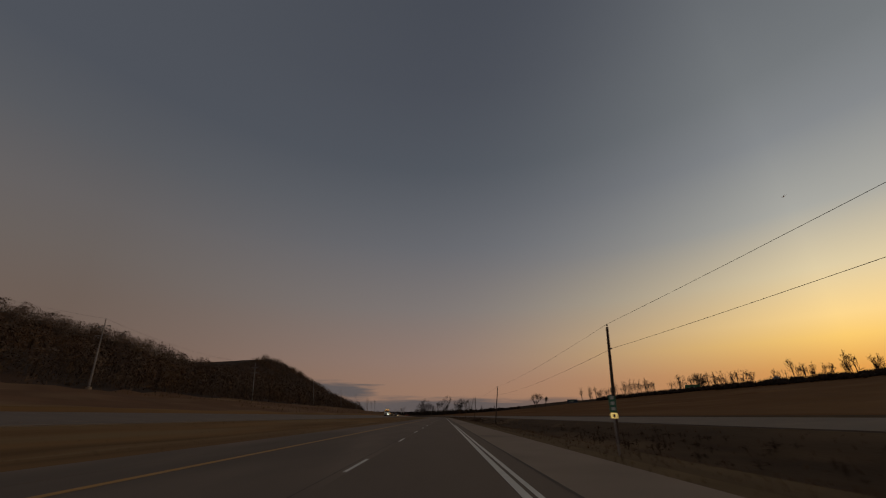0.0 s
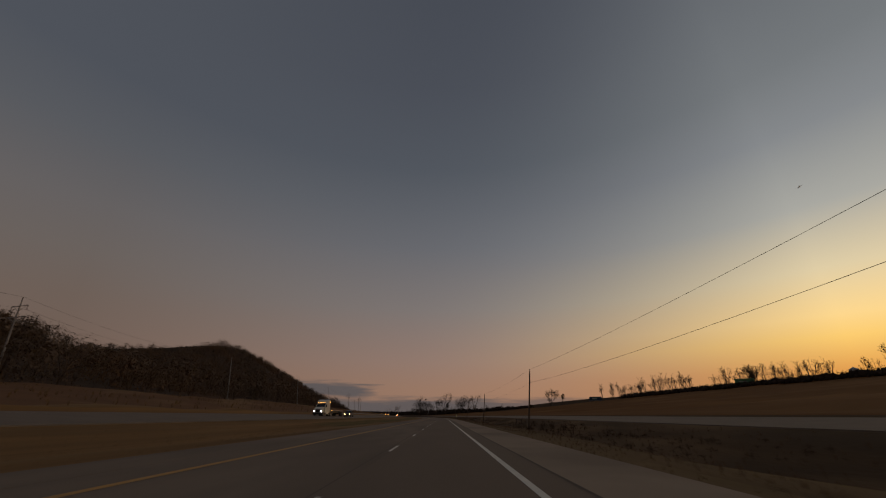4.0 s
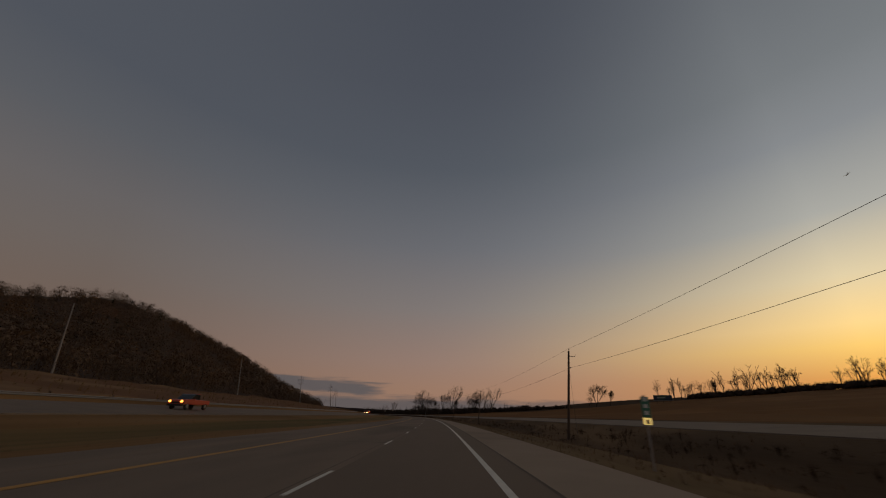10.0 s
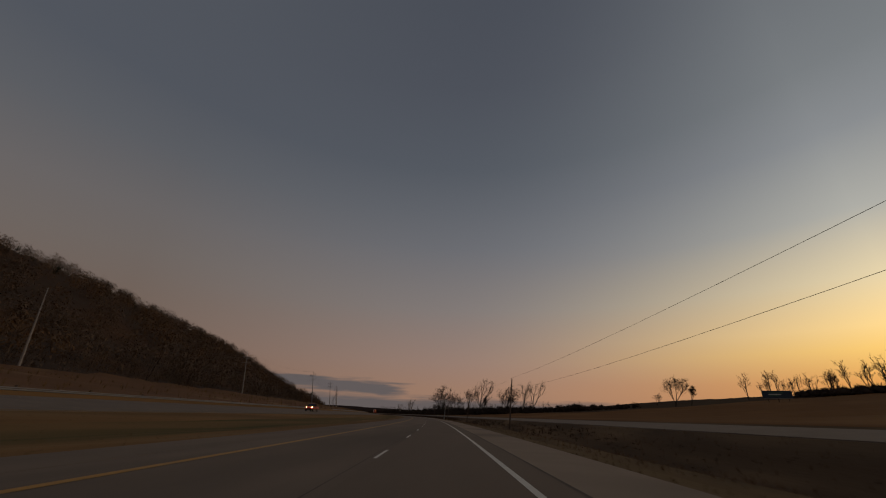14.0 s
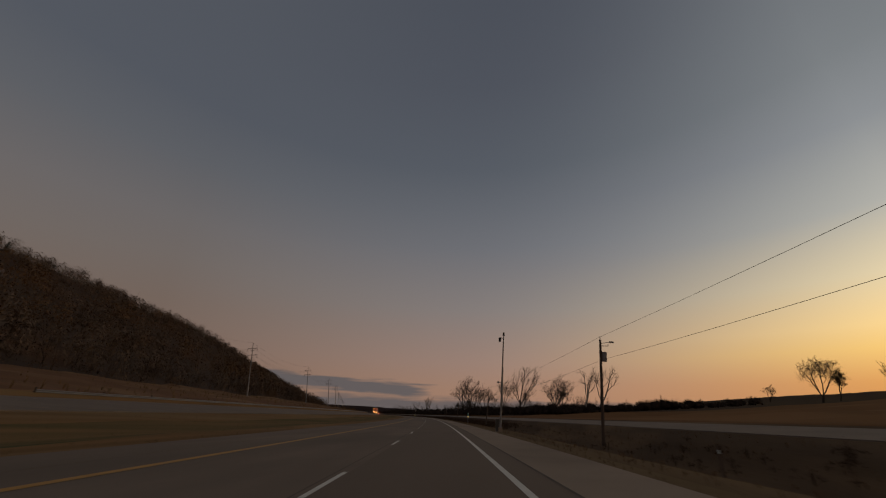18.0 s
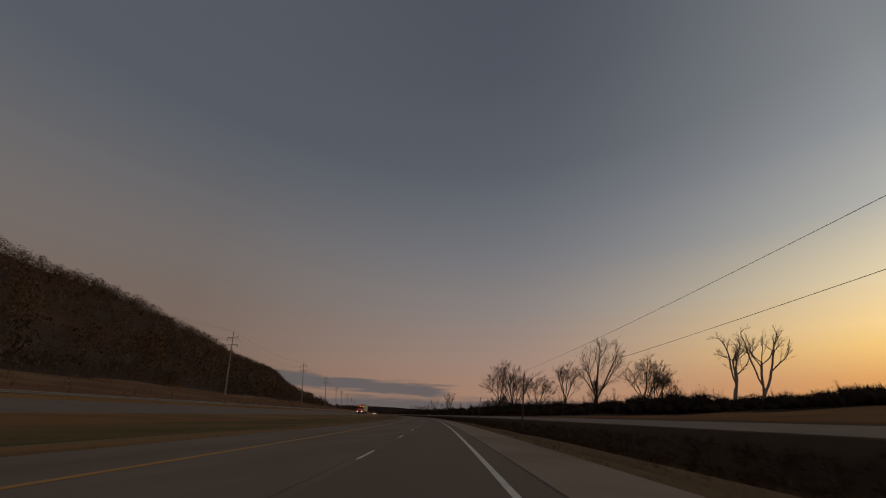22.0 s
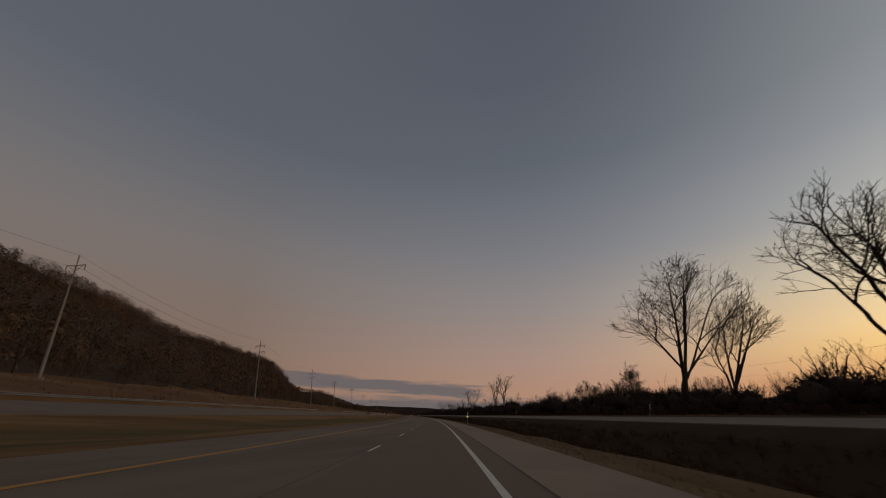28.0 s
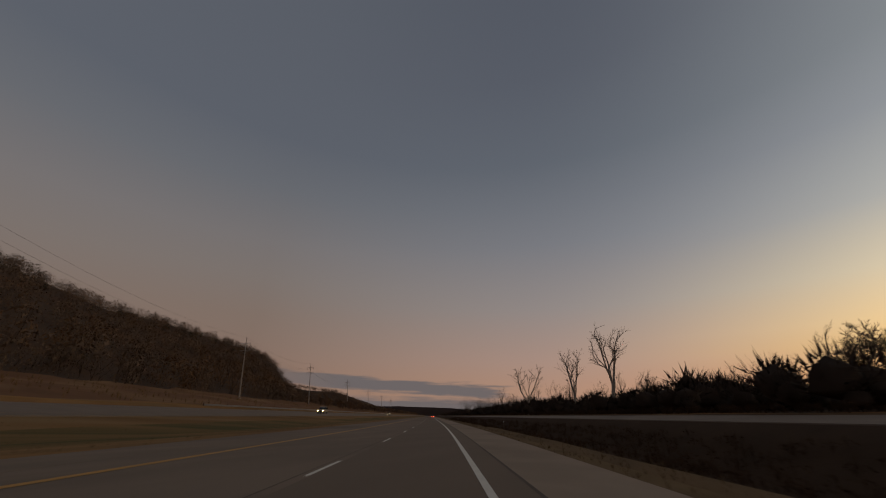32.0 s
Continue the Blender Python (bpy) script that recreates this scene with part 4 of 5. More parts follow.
def wire(name, label, a, b, sag, r=0.012, n=14):
    a, b = Vector(a), Vector(b)
    pts = [a.lerp(b, k / n) - Vector((0, 0, sag * 4 * (k / n) * (1 - k / n))) for k in range(n + 1)]
    v, f = polytube(pts, r)
    return tagged(new(name, fast_mesh(name, v, f, M["wire"])), label, "cable", "overhead wires")


WOOD = [(-45, 15.1), (35, 15.1), (115.8, 15.1), (196, 15.1), (277, 15.1), (356, 15.1), (437, 15.1), (517, 15.1), (596, 15.3), (672, 15.1), (752, 15.1), (835, 19.1), (965, 76)]
TOP = 8.9
tips = []
for k, (s, x) in enumerate(WOOD):
    x -= 0.4
    g = float(ground_z(s, x))
    p = road(s, x, g)
    lean = [0, -1.2, 0.5, 0, -0.6, 0.4, 0.2, -0.8, 0, 0.3, 0, 0.6, -1][k]
    ob = thing("utility_pole", "weathered wooden utility pole with two wires", "utility pole", pose(p.x, p.y, p.z, 0, 6.0 + lean, math.degrees(heading(s))), "wooden utility poles")
    top = TOP - g if k < 11 else TOP - 0.7 - g if k == 11 else 10.5
    part("shaft", tube((0, 0, -0.4), (0, 0, top), 0.16, 0.11, 12), M["pole_wood"], ob)
    pin = part("top_pin", tube((0, 0, top), (0, 0, top + 0.22), 0.02), M["steel"], ob)
    part("insulator", tube((0, 0, top + 0.15), (0, 0, top + 0.32), 0.06, 0.04), M["insulator"], pin)
    part("bracket", box(0.1, 0.24, -0.03, 0.03, top * 0.8 - 0.05, top * 0.8 + 0.05, 0.01), M["steel"], ob)
    part("spool_insulator", tube((0.24, 0, top * 0.8 - 0.06), (0.24, 0, top * 0.8 + 0.06), 0.045), M["insulator"], ob)
    if k in (5, 8):
        arm = part("arm", tube((0, 0, top - 0.6), (0.75, 0, top - 0.55), 0.035, 0.03), M["steel"], ob)
        part("hook", tube((0.75, 0, top - 0.55), (0.8, 0, top - 0.3), 0.03, 0.02), M["steel"], arm)
    if k in (4, 5, 6):
        part("guy_wire", tube((0.1, 0.05, top * 0.78), (1.3, 0.6, 0.0), 0.012, n=5), M["wire"], ob)
    if k == 8:
        part("transformer", tube((0.35, 0, top - 2.1), (0.35, 0, top - 1.2), 0.25, 0.25, 14), M["pale_steel"], ob, "grey can transformer")
        lamp = part("lamp_arm", tube((0.1, 0, top - 0.35), (1.0, 0, top - 0.1), 0.03), M["steel"], ob)
        part("lamp_head", box(0.9, 1.35, -0.12, 0.12, top - 0.16, top - 0.02, 0.04), M["pale_steel"], lamp)
    m = ob.matrix_basis
    tips.append((m @ Vector((0, 0, top + 0.3)), m @ Vector((0.24, 0, top * 0.8))))
for k, (a, b) in enumerate(zip(tips[:-1], tips[1:])):
    wire("power_wire", "thin dark overhead wire", a[0], b[0], 0.55 if k < 10 else 2.1)
    wire("power_wire", "thin dark overhead wire", a[1], b[1], 0.7 if k < 10 else 1.6)

STEEL = [(10, -104, 29, 1), (114, -103, 29, 1), (212, -102, 28, 1), (310, -100, 27, 0), (416, -100, 27.5, 0), (528, -98, 27.5, 0), (630, -88, 27, 1), (727, -75, 27.5, 1), (831.5, -75, 29, 1), (944, -75, 31, 1),
         (1047, -75, 31, 1), (1148, -75, 29, 1), (1240, -76, 30, 1), (1350, -75, 30, 1), (1470, -75, 29, 1), (1600, -75, 29, 1), (1740, -75, 29, 1)]
ends = []
for k, (s, x, top, arms) in enumerate(STEEL):
    x += 0.6
    g = float(ground_z(s, x))
    p = road(s, x, g)
    h = top - g
    ob = thing("transmission_pole", "tall pale tapered steel transmission pole" + (" with braced crossarms" if arms else ""), "utility pole",
               pose(p.x, p.y, p.z, 0, [-6.2, -6.9, -6.3, -6.6, -6.4, -6.1][k % 6], math.degrees(heading(s))), "steel transmission poles")
    part("footing", tube((0, 0, -0.4), (0, 0, 0.35), 0.75, 0.7, 16), M["shoulder"], ob)
    part("shaft", tube((0, 0, 0.2), (0, 0, h), 0.29, 0.11, 12), M["pale_steel"], ob)
    if arms:
        for dz, w in ((2.4, 1.9), (5.2, 2.1)):
            for sg in (-1, 1):
                arm = part("crossarm", tube((0, 0, h - dz), (sg * w, 0, h - dz + 0.15), 0.11, 0.08, 8), M["pale_steel"], ob)
                part("brace", tube((0, 0, h - dz - 1.3), (sg * w * 0.8, 0, h - dz), 0.05, 0.05, 6), M["pale_steel"], arm)
                part("insulator_string", tube((sg * w, 0, h - dz + 0.1), (sg * w, 0, h - dz - 1.2), 0.09, 0.07, 8), M["insulator"], arm)
    m = ob.matrix_basis
    ends.append([m @ Vector(v) for v in ((0, 0, h), (1.9, 0, h - 3.5), (-1.9, 0, h - 3.5), (2.1, 0, h - 6.3))])
for a, b in zip(ends[:-1], ends[1:]):
    for u, v in zip(a, b):
        wire("transmission_wire", "thin dark conductor along the bluff", u, v, 2.6, 0.02)

# traffic camera pole with its cabinet
p = road(601, 6.25, -0.15)
ob = thing("camera_pole", "tall galvanised pole with traffic camera and sensor on a concrete base", "traffic camera", pose(p.x, p.y, p.z, 0, 4.0, math.degrees(heading(600))))
part("base", box(-0.21, 0.21, -0.21, 0.21, -0.3, 0.5, 0.04), M["shoulder"], ob, "square concrete base")
part("base_plate", box(-0.19, 0.19, -0.19, 0.19, 0.5, 0.54, 0.01), M["steel"], ob)
part("shaft", tube((0, 0, 0.54), (0, 0, 10.1), 0.105, 0.06, 16), M["steel"], ob)
part("cap", tube((0, 0, 10.1), (0, 0, 10.45), 0.13, 0.09, 12), M["black"], ob)
arm = part("camera_arm", tube((0, 0, 9.75), (-0.38, 0, 9.85), 0.03), M["steel"], ob)
part("camera_dome", tube((-0.4, 0, 9.35), (-0.4, 0, 9.8), 0.12, 0.16, 14), M["black"], arm, "dark camera dome")
arm = part("sensor_arm", tube((0, 0, 4.9), (-0.36, 0, 5.0), 0.025), M["steel"], ob)
part("sensor", box(-0.5, -0.3, -0.1, 0.1, 4.84, 5.05, 0.04), M["pale_steel"], arm, "pale radar sensor")
part("conduit", tube((0.13, 0.03, 0.3), (0.1, 0.03, 6.5), 0.02, n=6), M["steel"], ob)
p = road(601.5, 6.05, -0.15)
ob = thing("control_cabinet", "dark metal roadside control cabinet on a plinth", "cabinet", pose(p.x, p.y, p.z, 0, 0, math.degrees(heading(600))))
part("plinth", box(-0.2, 0.2, -0.17, 0.17, -0.2, 0.1, 0.02), M["shoulder"], ob)
part("body", box(-0.17, 0.17, -0.14, 0.14, 0.1, 1.3, 0.02), M["dark_metal"], ob)
part("roof", box(-0.19, 0.19, -0.16, 0.16, 1.3, 1.34, 0.012), M["pale_steel"], ob)
part("door", box(-0.14, 0.14, -0.155, -0.14, 0.18, 1.24, 0.006), M["dark_metal"], ob)
part("latch", box(0.09, 0.11, -0.17, -0.155, 0.65, 0.8, 0.004), M["steel"], ob)


def mile_marker(s, x):
    p = road(s, x, float(ground_z(s, x)))
    ob = thing("mile_marker", "green enhanced mile marker with a bright yellow lower plate", "road sign", pose(p.x, p.y, p.z, 0, 1.5, math.degrees(heading(s))), "mile markers")
    part("post", box(-0.03, 0.03, 0.02, 0.06, -0.3, 2.15, 0.004), M["steel"], ob)
    face = part("green_plate", box(-0.13, 0.13, -0.012, 0.012, 1.48, 2.1, 0.006), M["green_sign"], ob)
    for k in range(3):
        part("mark", box(-0.07, 0.07, -0.018, -0.012, 1.56 + 0.2 * k, 1.68 + 0.2 * k), M["sign_bar"], face)
    # this plate gives off light itself, in place of returned headlights
    low = part("yellow_plate", box(-0.13, 0.13, -0.012, 0.012, 1.27, 1.47, 0.006), M["yellow_sign"], ob, "yellow plate glowing as if headlights struck it")
    part("mark", box(-0.05, 0.05, -0.018, -0.012, 1.3, 1.42), M["black"], low)
    part("bolt", tube((0, -0.025, 2.1), (0, -0.01, 2.1), 0.012, n=6), M["steel"], ob)


for s, x in ((16, 6.8), (323, 6.8), (642, 6.5), (941.5, 5.9)):
    mile_marker(s, x)


def delineator(s, x):
    p = road(s, x, float(ground_z(s, x)))
    ob = thing("delineator_post", "slim dull brown roadside delineator post", "post", pose(p.x, p.y, p.z, 0, random.Random(int(s)).uniform(-3, 3), math.degrees(heading(s))), "delineator posts")
    part("post", box(-0.04, 0.04, -0.015, 0.015, -0.2, 1.15, 0.006), M["pole_wood"], ob)
    part("reflector", box(-0.04, 0.04, -0.022, -0.015, 0.88, 1.0, 0.004), M["sign_bar"], ob)


for s, x in ((90, 8.6), (248, 9.2), (573, 9.8), (793, 7.4), (1042, 8.6), (1120, 8.0)):
    delineator(s, x)

# leaning fence posts across the frontage road
for s, x in ((926, 31), (938, 33), (1010, 30.5)):
    p = road(s, x, float(ground_z(s, x)))
    ob = thing("fence_post", "short pale leaning wooden fence post", "post", pose(p.x, p.y, p.z, 0, 8, math.degrees(heading(s))), "old fence posts")
    part("post", tube((0, 0, -0.3), (0, 0, 1.5), 0.1, 0.09, 9), M["pale_bark"], ob)

# low rail over a culvert beside the frontage road
p = road(217.6, 17.0, float(ground_z(217.6, 17.0)))
ob = thing("culvert_rail", "low weathered wooden rail on two posts over a culvert", "rail", pose(p.x, p.y, p.z, 0, 0, math.degrees(heading(217.6))))
for y in (-3.2, 3.2):
    part("post", box(-0.08, 0.08, y - 0.08, y + 0.08, -0.4, 0.95, 0.015), M["pole_wood"], ob)
part("rail", box(-0.13, -0.08, -3.5, 3.5, 0.62, 0.84, 0.012), M["pole_wood"], ob)

# guard rail on the far side of the opposite carriageway
gr = thing("guard_rail", "long galvanised guard rail beside the opposite carriageway", "guard rail")
prof = [(0.0, 0.0), (0.05, 0.06), (0.0, 0.15), (0.05, 0.24), (0.0, 0.31), (-0.02, 0.31), (0.03, 0.24), (-0.02, 0.15), (0.03, 0.06), (-0.02, 0.0)]
for a0, a1 in ((262, 562), (596, 1010), (1060, 1330)):
    ss = np.arange(a0, a1 + 1, 4.0)
    v, f = [], []
    for i, s in enumerate(ss):
        v += [road(s, -38.2 + q[0], 2.0 + q[1] * 0.9) for q in prof]
        if i:
            b, c = (i - 1) * 10, i * 10
            f += [(b + k, b + (k + 1) % 10, c + (k + 1) % 10, c + k) for k in range(10)]
    mpart("rail", mesh_of("rail", v, f, M["steel"]), gr)
post = None
for s in list(range(262, 561, 8)) + list(range(596, 1011, 8)) + list(range(1060, 1331, 8)):
    q = road(s, -38.32, 1.65)
    if post is None:
        post = part("post", box(-0.05, 0.05, -0.07, 0.07, -0.3, 0.82, 0.01), M["pole_wood"], gr)
        o = post
    else:
        o = post.copy()
        scene.collection.objects.link(o)
    o.matrix_basis = pose(q.x, q.y, q.z, 0, 0, math.degrees(heading(s)))

# ---- far boards, bins ----


def board(s, x, z, w, h, mat, label, turn):
    g = float(ground_z(s, x))
    p = road(s, x, g)
    ob = thing("billboard", label, "billboard", pose(p.x, p.y, p.z, 0, 0, turn), "billboards")
    z0 = z - h / 2
    part("panel", box(-w / 2, w / 2, -0.25, 0.25, z0, z0 + h, 0.05), M[mat], ob)
    part("frame", box(-w / 2 - 0.2, w / 2 + 0.2, -0.1, 0.1, z0 - 0.3, z0, 0.03), M["steel"], ob)
    part("catwalk", box(-w / 2, w / 2, -1.0, -0.25, z0 - 0.45, z0 - 0.3, 0.02), M["steel"], ob)
    for k in range(3):
        u = (k - 1) * w * 0.35
        part("leg", tube((u, 0.3, -0.5), (u, 0.3, z0 + h * 0.5), 0.3, 0.3, 8), M["pole_wood"], ob)
    for k in range(3):
        part("graphic_bar", box(-w * 0.3, w * (0.05 + 0.08 * k), -0.29, -0.25, z0 + h * (0.25 + 0.2 * k), z0 + h * (0.35 + 0.2 * k)), M["sign_bar"] if k == 1 else M["board_green"], ob)
    return ob


board(624, 473, 7.5, 23, 8, "board_green", "large green billboard on posts in the far tree line", -35)
board(740, 314, 6.0, 20, 6, "board_dark", "dark billboard on posts at the field's edge", -30)
for s, x, hh, rr_ in ((560, 560, 15, 5.0), (575, 566, 9, 6.5)):
    p = road(s, x, float(ground_z(s, x)) - 0.2)
    ob = thing("grain_bin", "galvanised grain bin far beyond the field", "silo", pose(p.x, p.y, p.z), "grain bins")
    part("wall", tube((0, 0, 0), (0, 0, hh), rr_, rr_, 24), M["galv_roof"], ob)
    part("roof", tube((0, 0, hh), (0, 0, hh + rr_ * 0.5), rr_ * 1.03, 0.5, 24), M["galv_roof"], ob)
    part("vent", tube((0, 0, hh + rr_ * 0.48), (0, 0, hh + rr_ * 0.5 + 0.8), 0.5, 0.5, 10), M["steel"], ob)
    part("ladder", box(-0.3, 0.3, -rr_ - 0.15, -rr_, 0.3, hh, 0.02), M["steel"], ob)

# ---- vehicles standing on the roads ----


def wheel(parent, x, y, r, w, rim="pale_steel"):
    bm = bmesh.new()
    bmesh.ops.create_cone(bm, cap_ends=True, segments=20, radius1=r, radius2=r, depth=w, matrix=Matrix.LocRotScale((x, y, r), Euler((0, math.pi / 2, 0)), None))
    bmesh.ops.bevel(bm, geom=[e for e in bm.edges if len(e.link_faces) == 2 and any(len(f.verts) > 4 for f in e.link_faces)], offset=r * 0.12, segments=2, affect="EDGES")
    ty = part("wheel", bm, M["rubber"], parent)
    sg = 1 if x > 0 else -1
    part("rim", tube((x + sg * (w / 2 - 0.03), y, r), (x + sg * (w / 2 + 0.02), y, r), r * 0.58, r * 0.5, 14), M[rim], ty)


def lamp(parent, name, x, y, z, r, mat, back=0.06):
    return part(name, tube((x, y - back, z), (x, y, z), r, r * 0.85, 12), M[mat], parent)


def car(s, x, paint, label, kind="suv", away=False, head="head_lamp", lit=True, category="car", zroad=None):
    """A car; local y points forward."""
    z = zroad if zroad is not None else 0.72 + 0.88 * (-x - 25.6) / 11.8 + 0.01
    p = road(s, x, z)
    ob = thing("car" if kind != "pickup" else "pickup_truck", label, category, pose(p.x, p.y, p.z, 0, 0, math.degrees(heading(s)) + (0 if away else 180)), "vehicles on the highway")
    W = 0.95
    side = {"suv": [(-2.3, 0.45), (-2.35, 0.95), (-2.25, 1.1), (0.95, 1.1), (2.1, 0.98), (2.35, 0.8), (2.35, 0.42)],
            "sedan": [(-2.3, 0.42), (-2.35, 0.85), (-2.2, 0.98), (0.9, 0.95), (2.1, 0.82), (2.35, 0.66), (2.35, 0.4)],
            "pickup": [(-2.8, 0.6), (-2.85, 1.12), (-0.7, 1.14), (0.95, 1.18), (2.5, 1.1), (2.7, 0.95), (2.7, 0.55)]}[kind]
    roof = {"suv": [(-2.2, 1.1), (-2.0, 1.72), (-0.1, 1.76), (0.35, 1.68), (1.1, 1.1)],
            "sedan": [(-1.7, 0.98), (-0.9, 1.4), (0.1, 1.42), (0.3, 1.36), (1.1, 0.95)],
            "pickup": [(-0.75, 1.14), (-0.62, 1.78), (0.4, 1.8), (0.65, 1.7), (1.35, 1.17)]}[kind]

    def along(profile, w, bevel):
        bm = prism([(a, b) for a, b in profile], -w, w, bevel)
        bmesh.ops.rotate(bm, verts=bm.verts, cent=(0, 0, 0), matrix=Matrix.Rotation(math.pi / 2, 3, "Z"))
        bmesh.ops.scale(bm, vec=(1, 1, 1), verts=bm.verts)
        return bm

    part("body", along(side, W, 0.06), M[paint], ob)
    part("cabin", along(roof, W - 0.12, 0.05), M["glass"], ob, "dark glazed cabin")
    part("roof", along([(a * 0.82 - 0.08, b + (0.03 if k in (1, 2, 3) else -0.0)) for k, (a, b) in enumerate(roof) if k in (1, 2, 3)] + [(roof[3][0] * 0.82 - 0.1, roof[3][1] - 0.05), (roof[1][0] * 0.82, roof[1][1] - 0.05)], W - 0.14, 0.01), M[paint], ob)
    fr, bk = side[-1][0], side[0][0]
    part("bumper", box(-W, W, fr - 0.05, fr + 0.08, 0.38, 0.62, 0.04), M["black"], ob)
    part("grille", box(-0.5, 0.5, fr - 0.02, fr + 0.03, 0.66, 0.86, 0.02), M["black"], ob)
    r = 0.4 if kind == "pickup" else 0.34
    for yy in (fr - 0.85, bk + 0.85):
        for sg in (-1, 1):
            wheel(ob, sg * (W - 0.12), yy, r, 0.24)
    hz = 0.9 if kind == "pickup" else 0.76
    for sg in (-1, 1):
        lamp(ob, "headlight", sg * 0.7, fr + 0.06, hz, 0.13, head if lit else "glass", 0.14)
        lamp(ob, "tail_light", sg * 0.75, bk - 0.06, hz + 0.1, 0.1, "tail", -0.14)
        part("mirror", box(sg * (W + 0.08) - 0.09, sg * (W + 0.08) + 0.09, 0.75, 0.87, 1.08, 1.22, 0.03), M[paint], ob)
    return ob


def semi(s, x, paint, label, trailer):
    """A tractor and its trailer, driving towards the start."""
    z = 0.72 + 0.88 * (-x - 25.6) / 11.8 + 0.01
    p = road(s, x, z)
    rot = math.degrees(heading(s)) + 180
    ob = thing("semi_truck", label, "truck", pose(p.x, p.y, p.z, 0, 0, rot), "vehicles on the highway")

    def along(profile, w, bevel):
        bm = prism(profile, -w, w, bevel)
        bmesh.ops.rotate(bm, verts=bm.verts, cent=(0, 0, 0), matrix=Matrix.Rotation(math.pi / 2, 3, "Z"))
        return bm

    part("hood", along([(-1.9, 1.0), (-1.9, 2.15), (-1.2, 2.1), (-0.15, 1.75), (0.0, 1.5), (0.0, 0.75), (-1.0, 0.75)], 1.05, 0.08), M[paint], ob)
    cab = part("cab", along([(-6.4, 0.75), (-6.4, 3.85), (-4.6, 4.0), (-3.3, 3.75), (-2.6, 3.1), (-1.85, 2.1), (-1.85, 0.75)], 1.22, 0.07), M[paint], ob)
    part("windscreen", along([(-2.62, 3.02), (-1.93, 2.14), (-1.88, 2.16), (-2.56, 3.05)], 1.1, 0.005), M["glass"], cab)
    part("grille", box(-0.55, 0.55, -0.05, 0.04, 0.85, 1.55, 0.03), M["black"], ob)
    part("bumper", box(-1.2, 1.2, -0.25, 0.12, 0.35, 0.8, 0.06), M["black"], ob)
    for sg in (-1, 1):
        part("side_window", box(sg * 1.225 - 0.015, sg * 1.225 + 0.015, -3.3, -2.3, 2.1, 2.75, 0.01), M["glass"], cab)
        part("fairing", box(sg * 1.15 - 0.08, sg * 1.15 + 0.08, -6.3, -3.2, 0.45, 1.2, 0.05), M[paint] if paint == "cream" else M["black"], ob)
        part("mirror", box(sg * 1.5 - 0.08, sg * 1.5 + 0.08, -2.0, -1.85, 2.1, 2.75, 0.04), M["black"], cab)
        lamp(ob, "headlight", sg * 0.88, 0.03, 1.08, 0.16, "cold_lamp" if paint == "cream" else "head_lamp", 0.12)
        part("exhaust_stack", tube((sg * 1.1, -6.55, 1.2), (sg * 1.1, -6.55, 3.9), 0.08, 0.08, 10), M["chrome"], ob)
        for yy in (-0.95, -5.6, -6.9):
            wheel(ob, sg * 1.0, yy, 0.5, 0.3 if yy > -2 else 0.55)
    for k in range(5):
        part("marker_light", box(-0.9 + 0.42 * k, -0.7 + 0.42 * k, -2.75, -2.6, 3.16, 3.24, 0.02), M["amber"], cab)
    part("side_marker", box(1.22, 1.27, -6.3, -5.9, 3.3, 3.5, 0.02), M["amber"], cab)
    part("side_marker", box(-1.27, -1.22, -6.3, -5.9, 3.3, 3.5, 0.02), M["amber"], cab)
    part("chassis", box(-0.5, 0.5, -8.0, -0.4, 0.6, 0.85, 0.02), M["black"], ob)
    q = road(s, x, z)
    tr = thing("flatbed_trailer" if trailer == "flat" else "box_trailer",
               "long empty flatbed trailer behind a white tractor" if trailer == "flat" else "dusty white box trailer with dark faded sign panel", "trailer",
               pose(q.x, q.y, q.z, 0, 0, rot), "vehicles on the highway")
    if trailer == "flat":
        part("deck", box(-1.25, 1.25, -20.5, -6.9, 1.35, 1.5, 0.02), M["pole_wood"], tr)
        for sg in (-1, 1):
            part("side_rail", box(sg * 1.28 - 0.03, sg * 1.28 + 0.03, -20.5, -6.9, 1.28, 1.5, 0.01), M["pale_steel"], tr)
            part("beam", box(sg * 0.45 - 0.08, sg * 0.45 + 0.08, -20.3, -7.2, 0.9, 1.35, 0.01), M["steel"], tr)
            lamp(tr, "marker_light", sg * 1.28, -7.6, 1.42, 0.07, "amber", 0.3)
        part("headboard", box(-1.25, 1.25, -7.0, -6.9, 1.5, 1.9, 0.02), M["steel"], tr)
        rear = -19.3
    else:
        part("body", box(-1.28, 1.28, -22.2, -7.1, 1.2, 4.1, 0.04), M["trailer_white"], tr)
        for sg in (-1, 1):
            part("side_rail", box(sg * 1.3 - 0.02, sg * 1.3 + 0.02, -22.2, -7.1, 1.12, 1.26, 0.005), M["steel"], tr)
            part("top_rail", box(sg * 1.3 - 0.02, sg * 1.3 + 0.02, -22.2, -7.1, 4.02, 4.13, 0.005), M["pale_steel"], tr)
            sign = part("sign_panel", box(sg * 1.285 - 0.01, sg * 1.285 + 0.01, -13.0, -9.2, 2.7, 3.45, 0.003), M["board_dark"], tr, "dark faded sign panel")
            for k in range(6):
                part("sign_bar", box(sg * 1.297 - 0.004, sg * 1.297 + 0.004, -12.75 + 0.6 * k, -12.35 + 0.6 * k, 2.85, 3.3), M["sign_bar"], sign)
            part("corner_post", box(sg * 1.29 - 0.02, sg * 1.29 + 0.02, -7.35, -7.08, 1.2, 4.1, 0.005), M["pale_steel"], tr)
            lamp(tr, "tail_light", sg * 1.1, -22.26, 1.15, 0.09, "tail", -0.1)
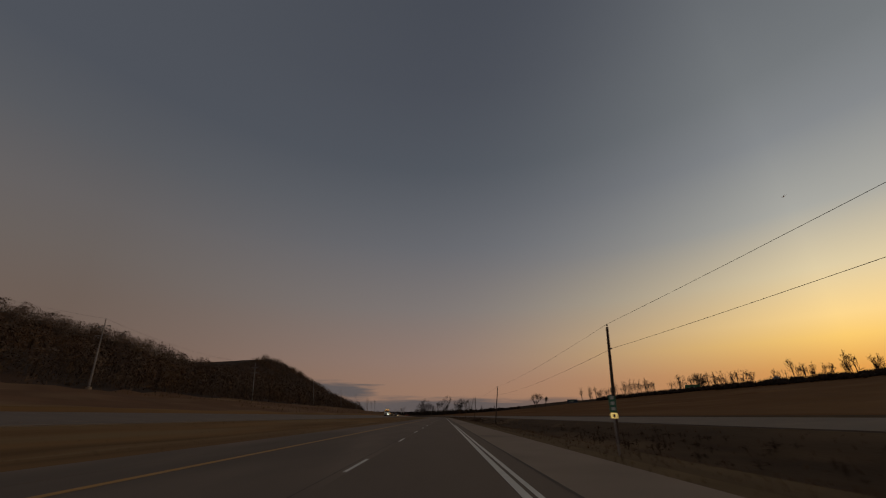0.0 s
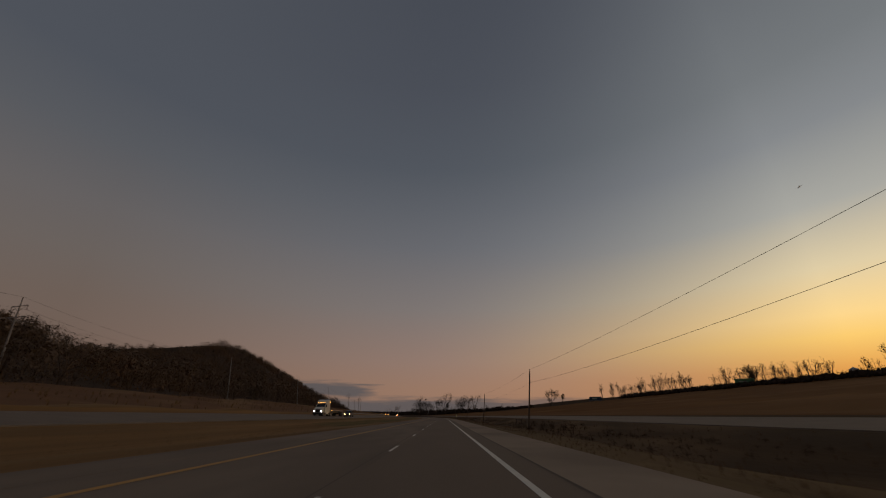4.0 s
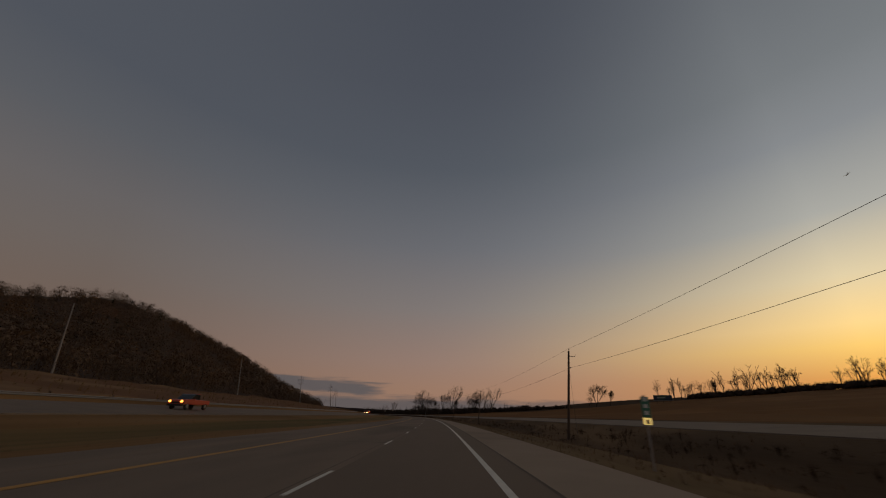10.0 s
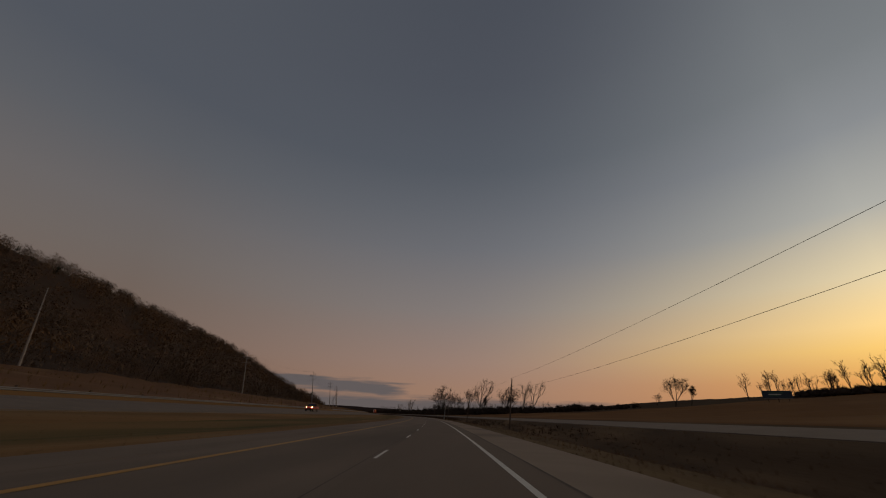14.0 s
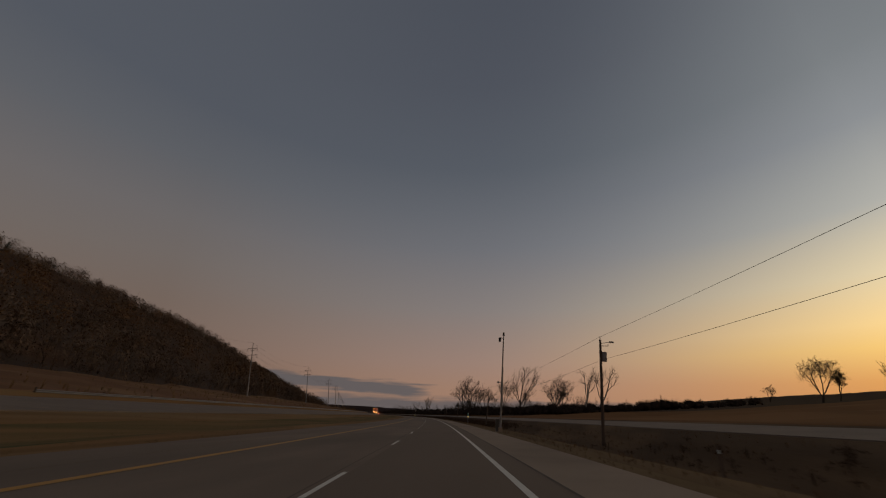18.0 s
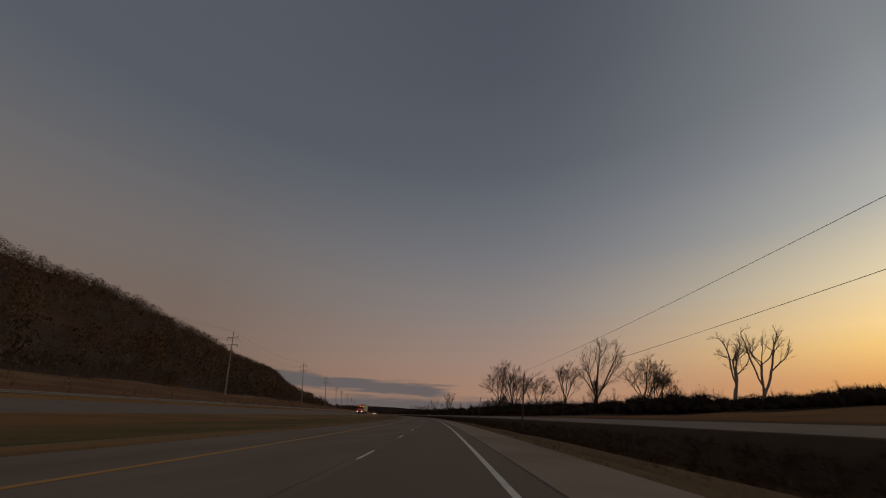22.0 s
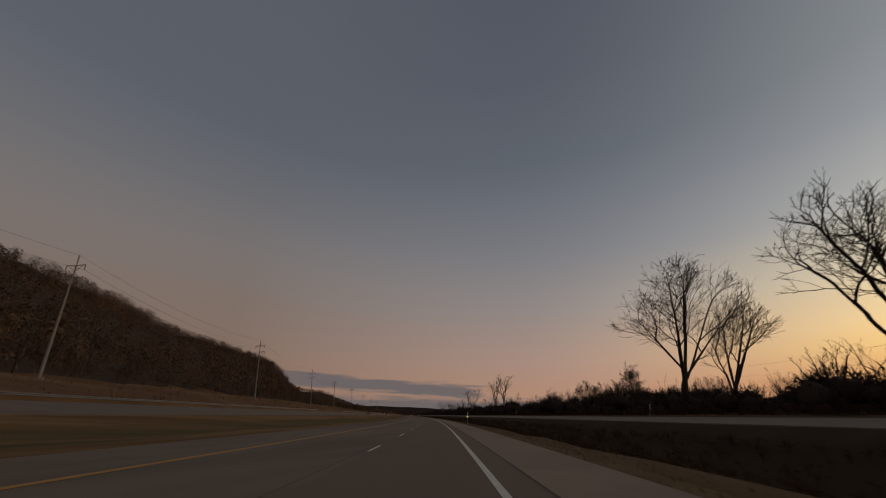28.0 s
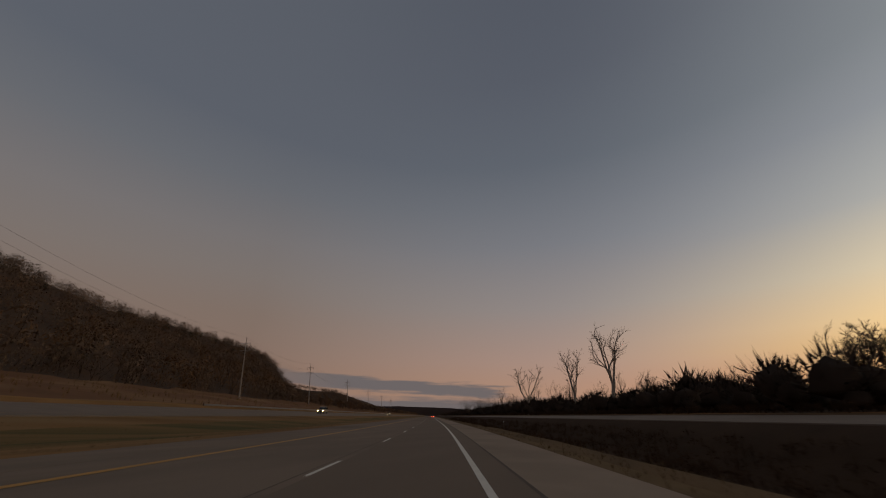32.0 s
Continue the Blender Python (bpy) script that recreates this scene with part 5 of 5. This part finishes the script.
            part("landing_leg", box(sg * 0.9 - 0.06, sg * 0.9 + 0.06, -9.6, -9.45, 0.15, 1.2, 0.01), M["steel"], tr)
        part("marker_light", box(1.27, 1.33, -7.45, -7.0, 2.6, 2.75, 0.01), M["green_lamp"], tr)
        part("marker_light", box(-1.33, -1.27, -7.45, -7.0, 2.6, 2.75, 0.01), M["green_lamp"], tr)
        part("marker_light", box(0.9, 1.25, -7.3, -7.0, 4.1, 4.17, 0.01), M["amber"], tr)
        rear = -20.2
    part("bogie", box(-0.6, 0.6, rear - 1.2, rear + 1.2, 0.55, 1.25, 0.02), M["black"], tr)
    for sg in (-1, 1):
        for yy in (rear - 0.65, rear + 0.65):
            wheel(tr, sg * 0.98, yy, 0.5, 0.55)
    return ob


semi(227, -32.2, "cream", "cream-white sleeper tractor with amber roof lights", "flat")
car(246, -28.6, "dark_car", "dark grey estate car with bright headlights", "suv")
car(361, -31.0, "red", "red pickup with amber front lamps", "pickup", head="amber")
car(537, -31.0, "red", "red pickup with its headlights on", "pickup")
semi(870, -30.5, "red", "red sleeper tractor with amber lamps", "box")
car(1107, -31.0, "tan_car", "dull tan off-road car with warm headlights", "suv")
car(1270, -29.5, "silver", "pale car with warm headlights", "sedan")
car(1305, -33.0, "dark_car", "dark car with warm headlights", "suv")
car(1250, 0.3, "dark_car", "dark car ahead with glowing red tail lights", "suv", away=True, lit=False, zroad=0.01)
car(1330, -4.2, "silver", "pale car far ahead with red tail lights", "sedan", away=True, lit=False, zroad=0.01)

# ---- an aircraft far up in the glow ----
ob = thing("airplane", "dark airplane flying off in the evening sky", "airplane", pose(2416, 2263, 1425, 10, -20, -40))


def loft(rings, n=14):
    bm = bmesh.new()
    rows = []
    for y, r in rings:
        rows.append([bm.verts.new((r * math.cos(2 * math.pi * k / n), y, r * math.sin(2 * math.pi * k / n))) for k in range(n)])
    for a, b in zip(rows[:-1], rows[1:]):
        for k in range(n):
            bm.faces.new((a[k], a[(k + 1) % n], b[(k + 1) % n], b[k]))
    bm.faces.new(rows[0])
    bm.faces.new(rows[-1][::-1])
    return bm


part("fuselage", loft([(24, 0.3), (21, 1.6), (16, 2.4), (-12, 2.4), (-20, 1.4), (-25, 0.4)]), M["hull"], ob)
for sg in (-1, 1):
    bm = bmesh.new()
    vs = [bm.verts.new(v) for z in (-0.25, 0.25) for v in ((sg * 1.5, 5, z), (sg * 20, -6, z + 1.0), (sg * 20, -8.5, z + 1.0), (sg * 1.5, -4, z))]
    for f in ((0, 1, 2, 3), (7, 6, 5, 4), (0, 4, 5, 1), (1, 5, 6, 2), (2, 6, 7, 3), (3, 7, 4, 0)):
        bm.faces.new([vs[k] for k in f])
    part("wing", bm, M["hull"], ob)
    part("engine", tube((sg * 7, 3.5, -1.6), (sg * 7, -1.0, -1.6), 1.2, 0.9, 12), M["hull"], ob)
    bm = bmesh.new()
    vs = [bm.verts.new(v) for z in (-0.15, 0.15) for v in ((sg * 0.5, -19, z + 0.6), (sg * 8, -23.5, z + 0.9), (sg * 8, -25, z + 0.9), (sg * 0.5, -23, z + 0.6))]
    for f in ((0, 1, 2, 3), (7, 6, 5, 4), (0, 4, 5, 1), (1, 5, 6, 2), (2, 6, 7, 3), (3, 7, 4, 0)):
        bm.faces.new([vs[k] for k in f])
    part("tailplane", bm, M["hull"], ob)
part("fin", prism([(-0.2, 1), (0.2, 1), (0.15, 8), (-0.15, 8)], -25, -21), M["hull"], ob)
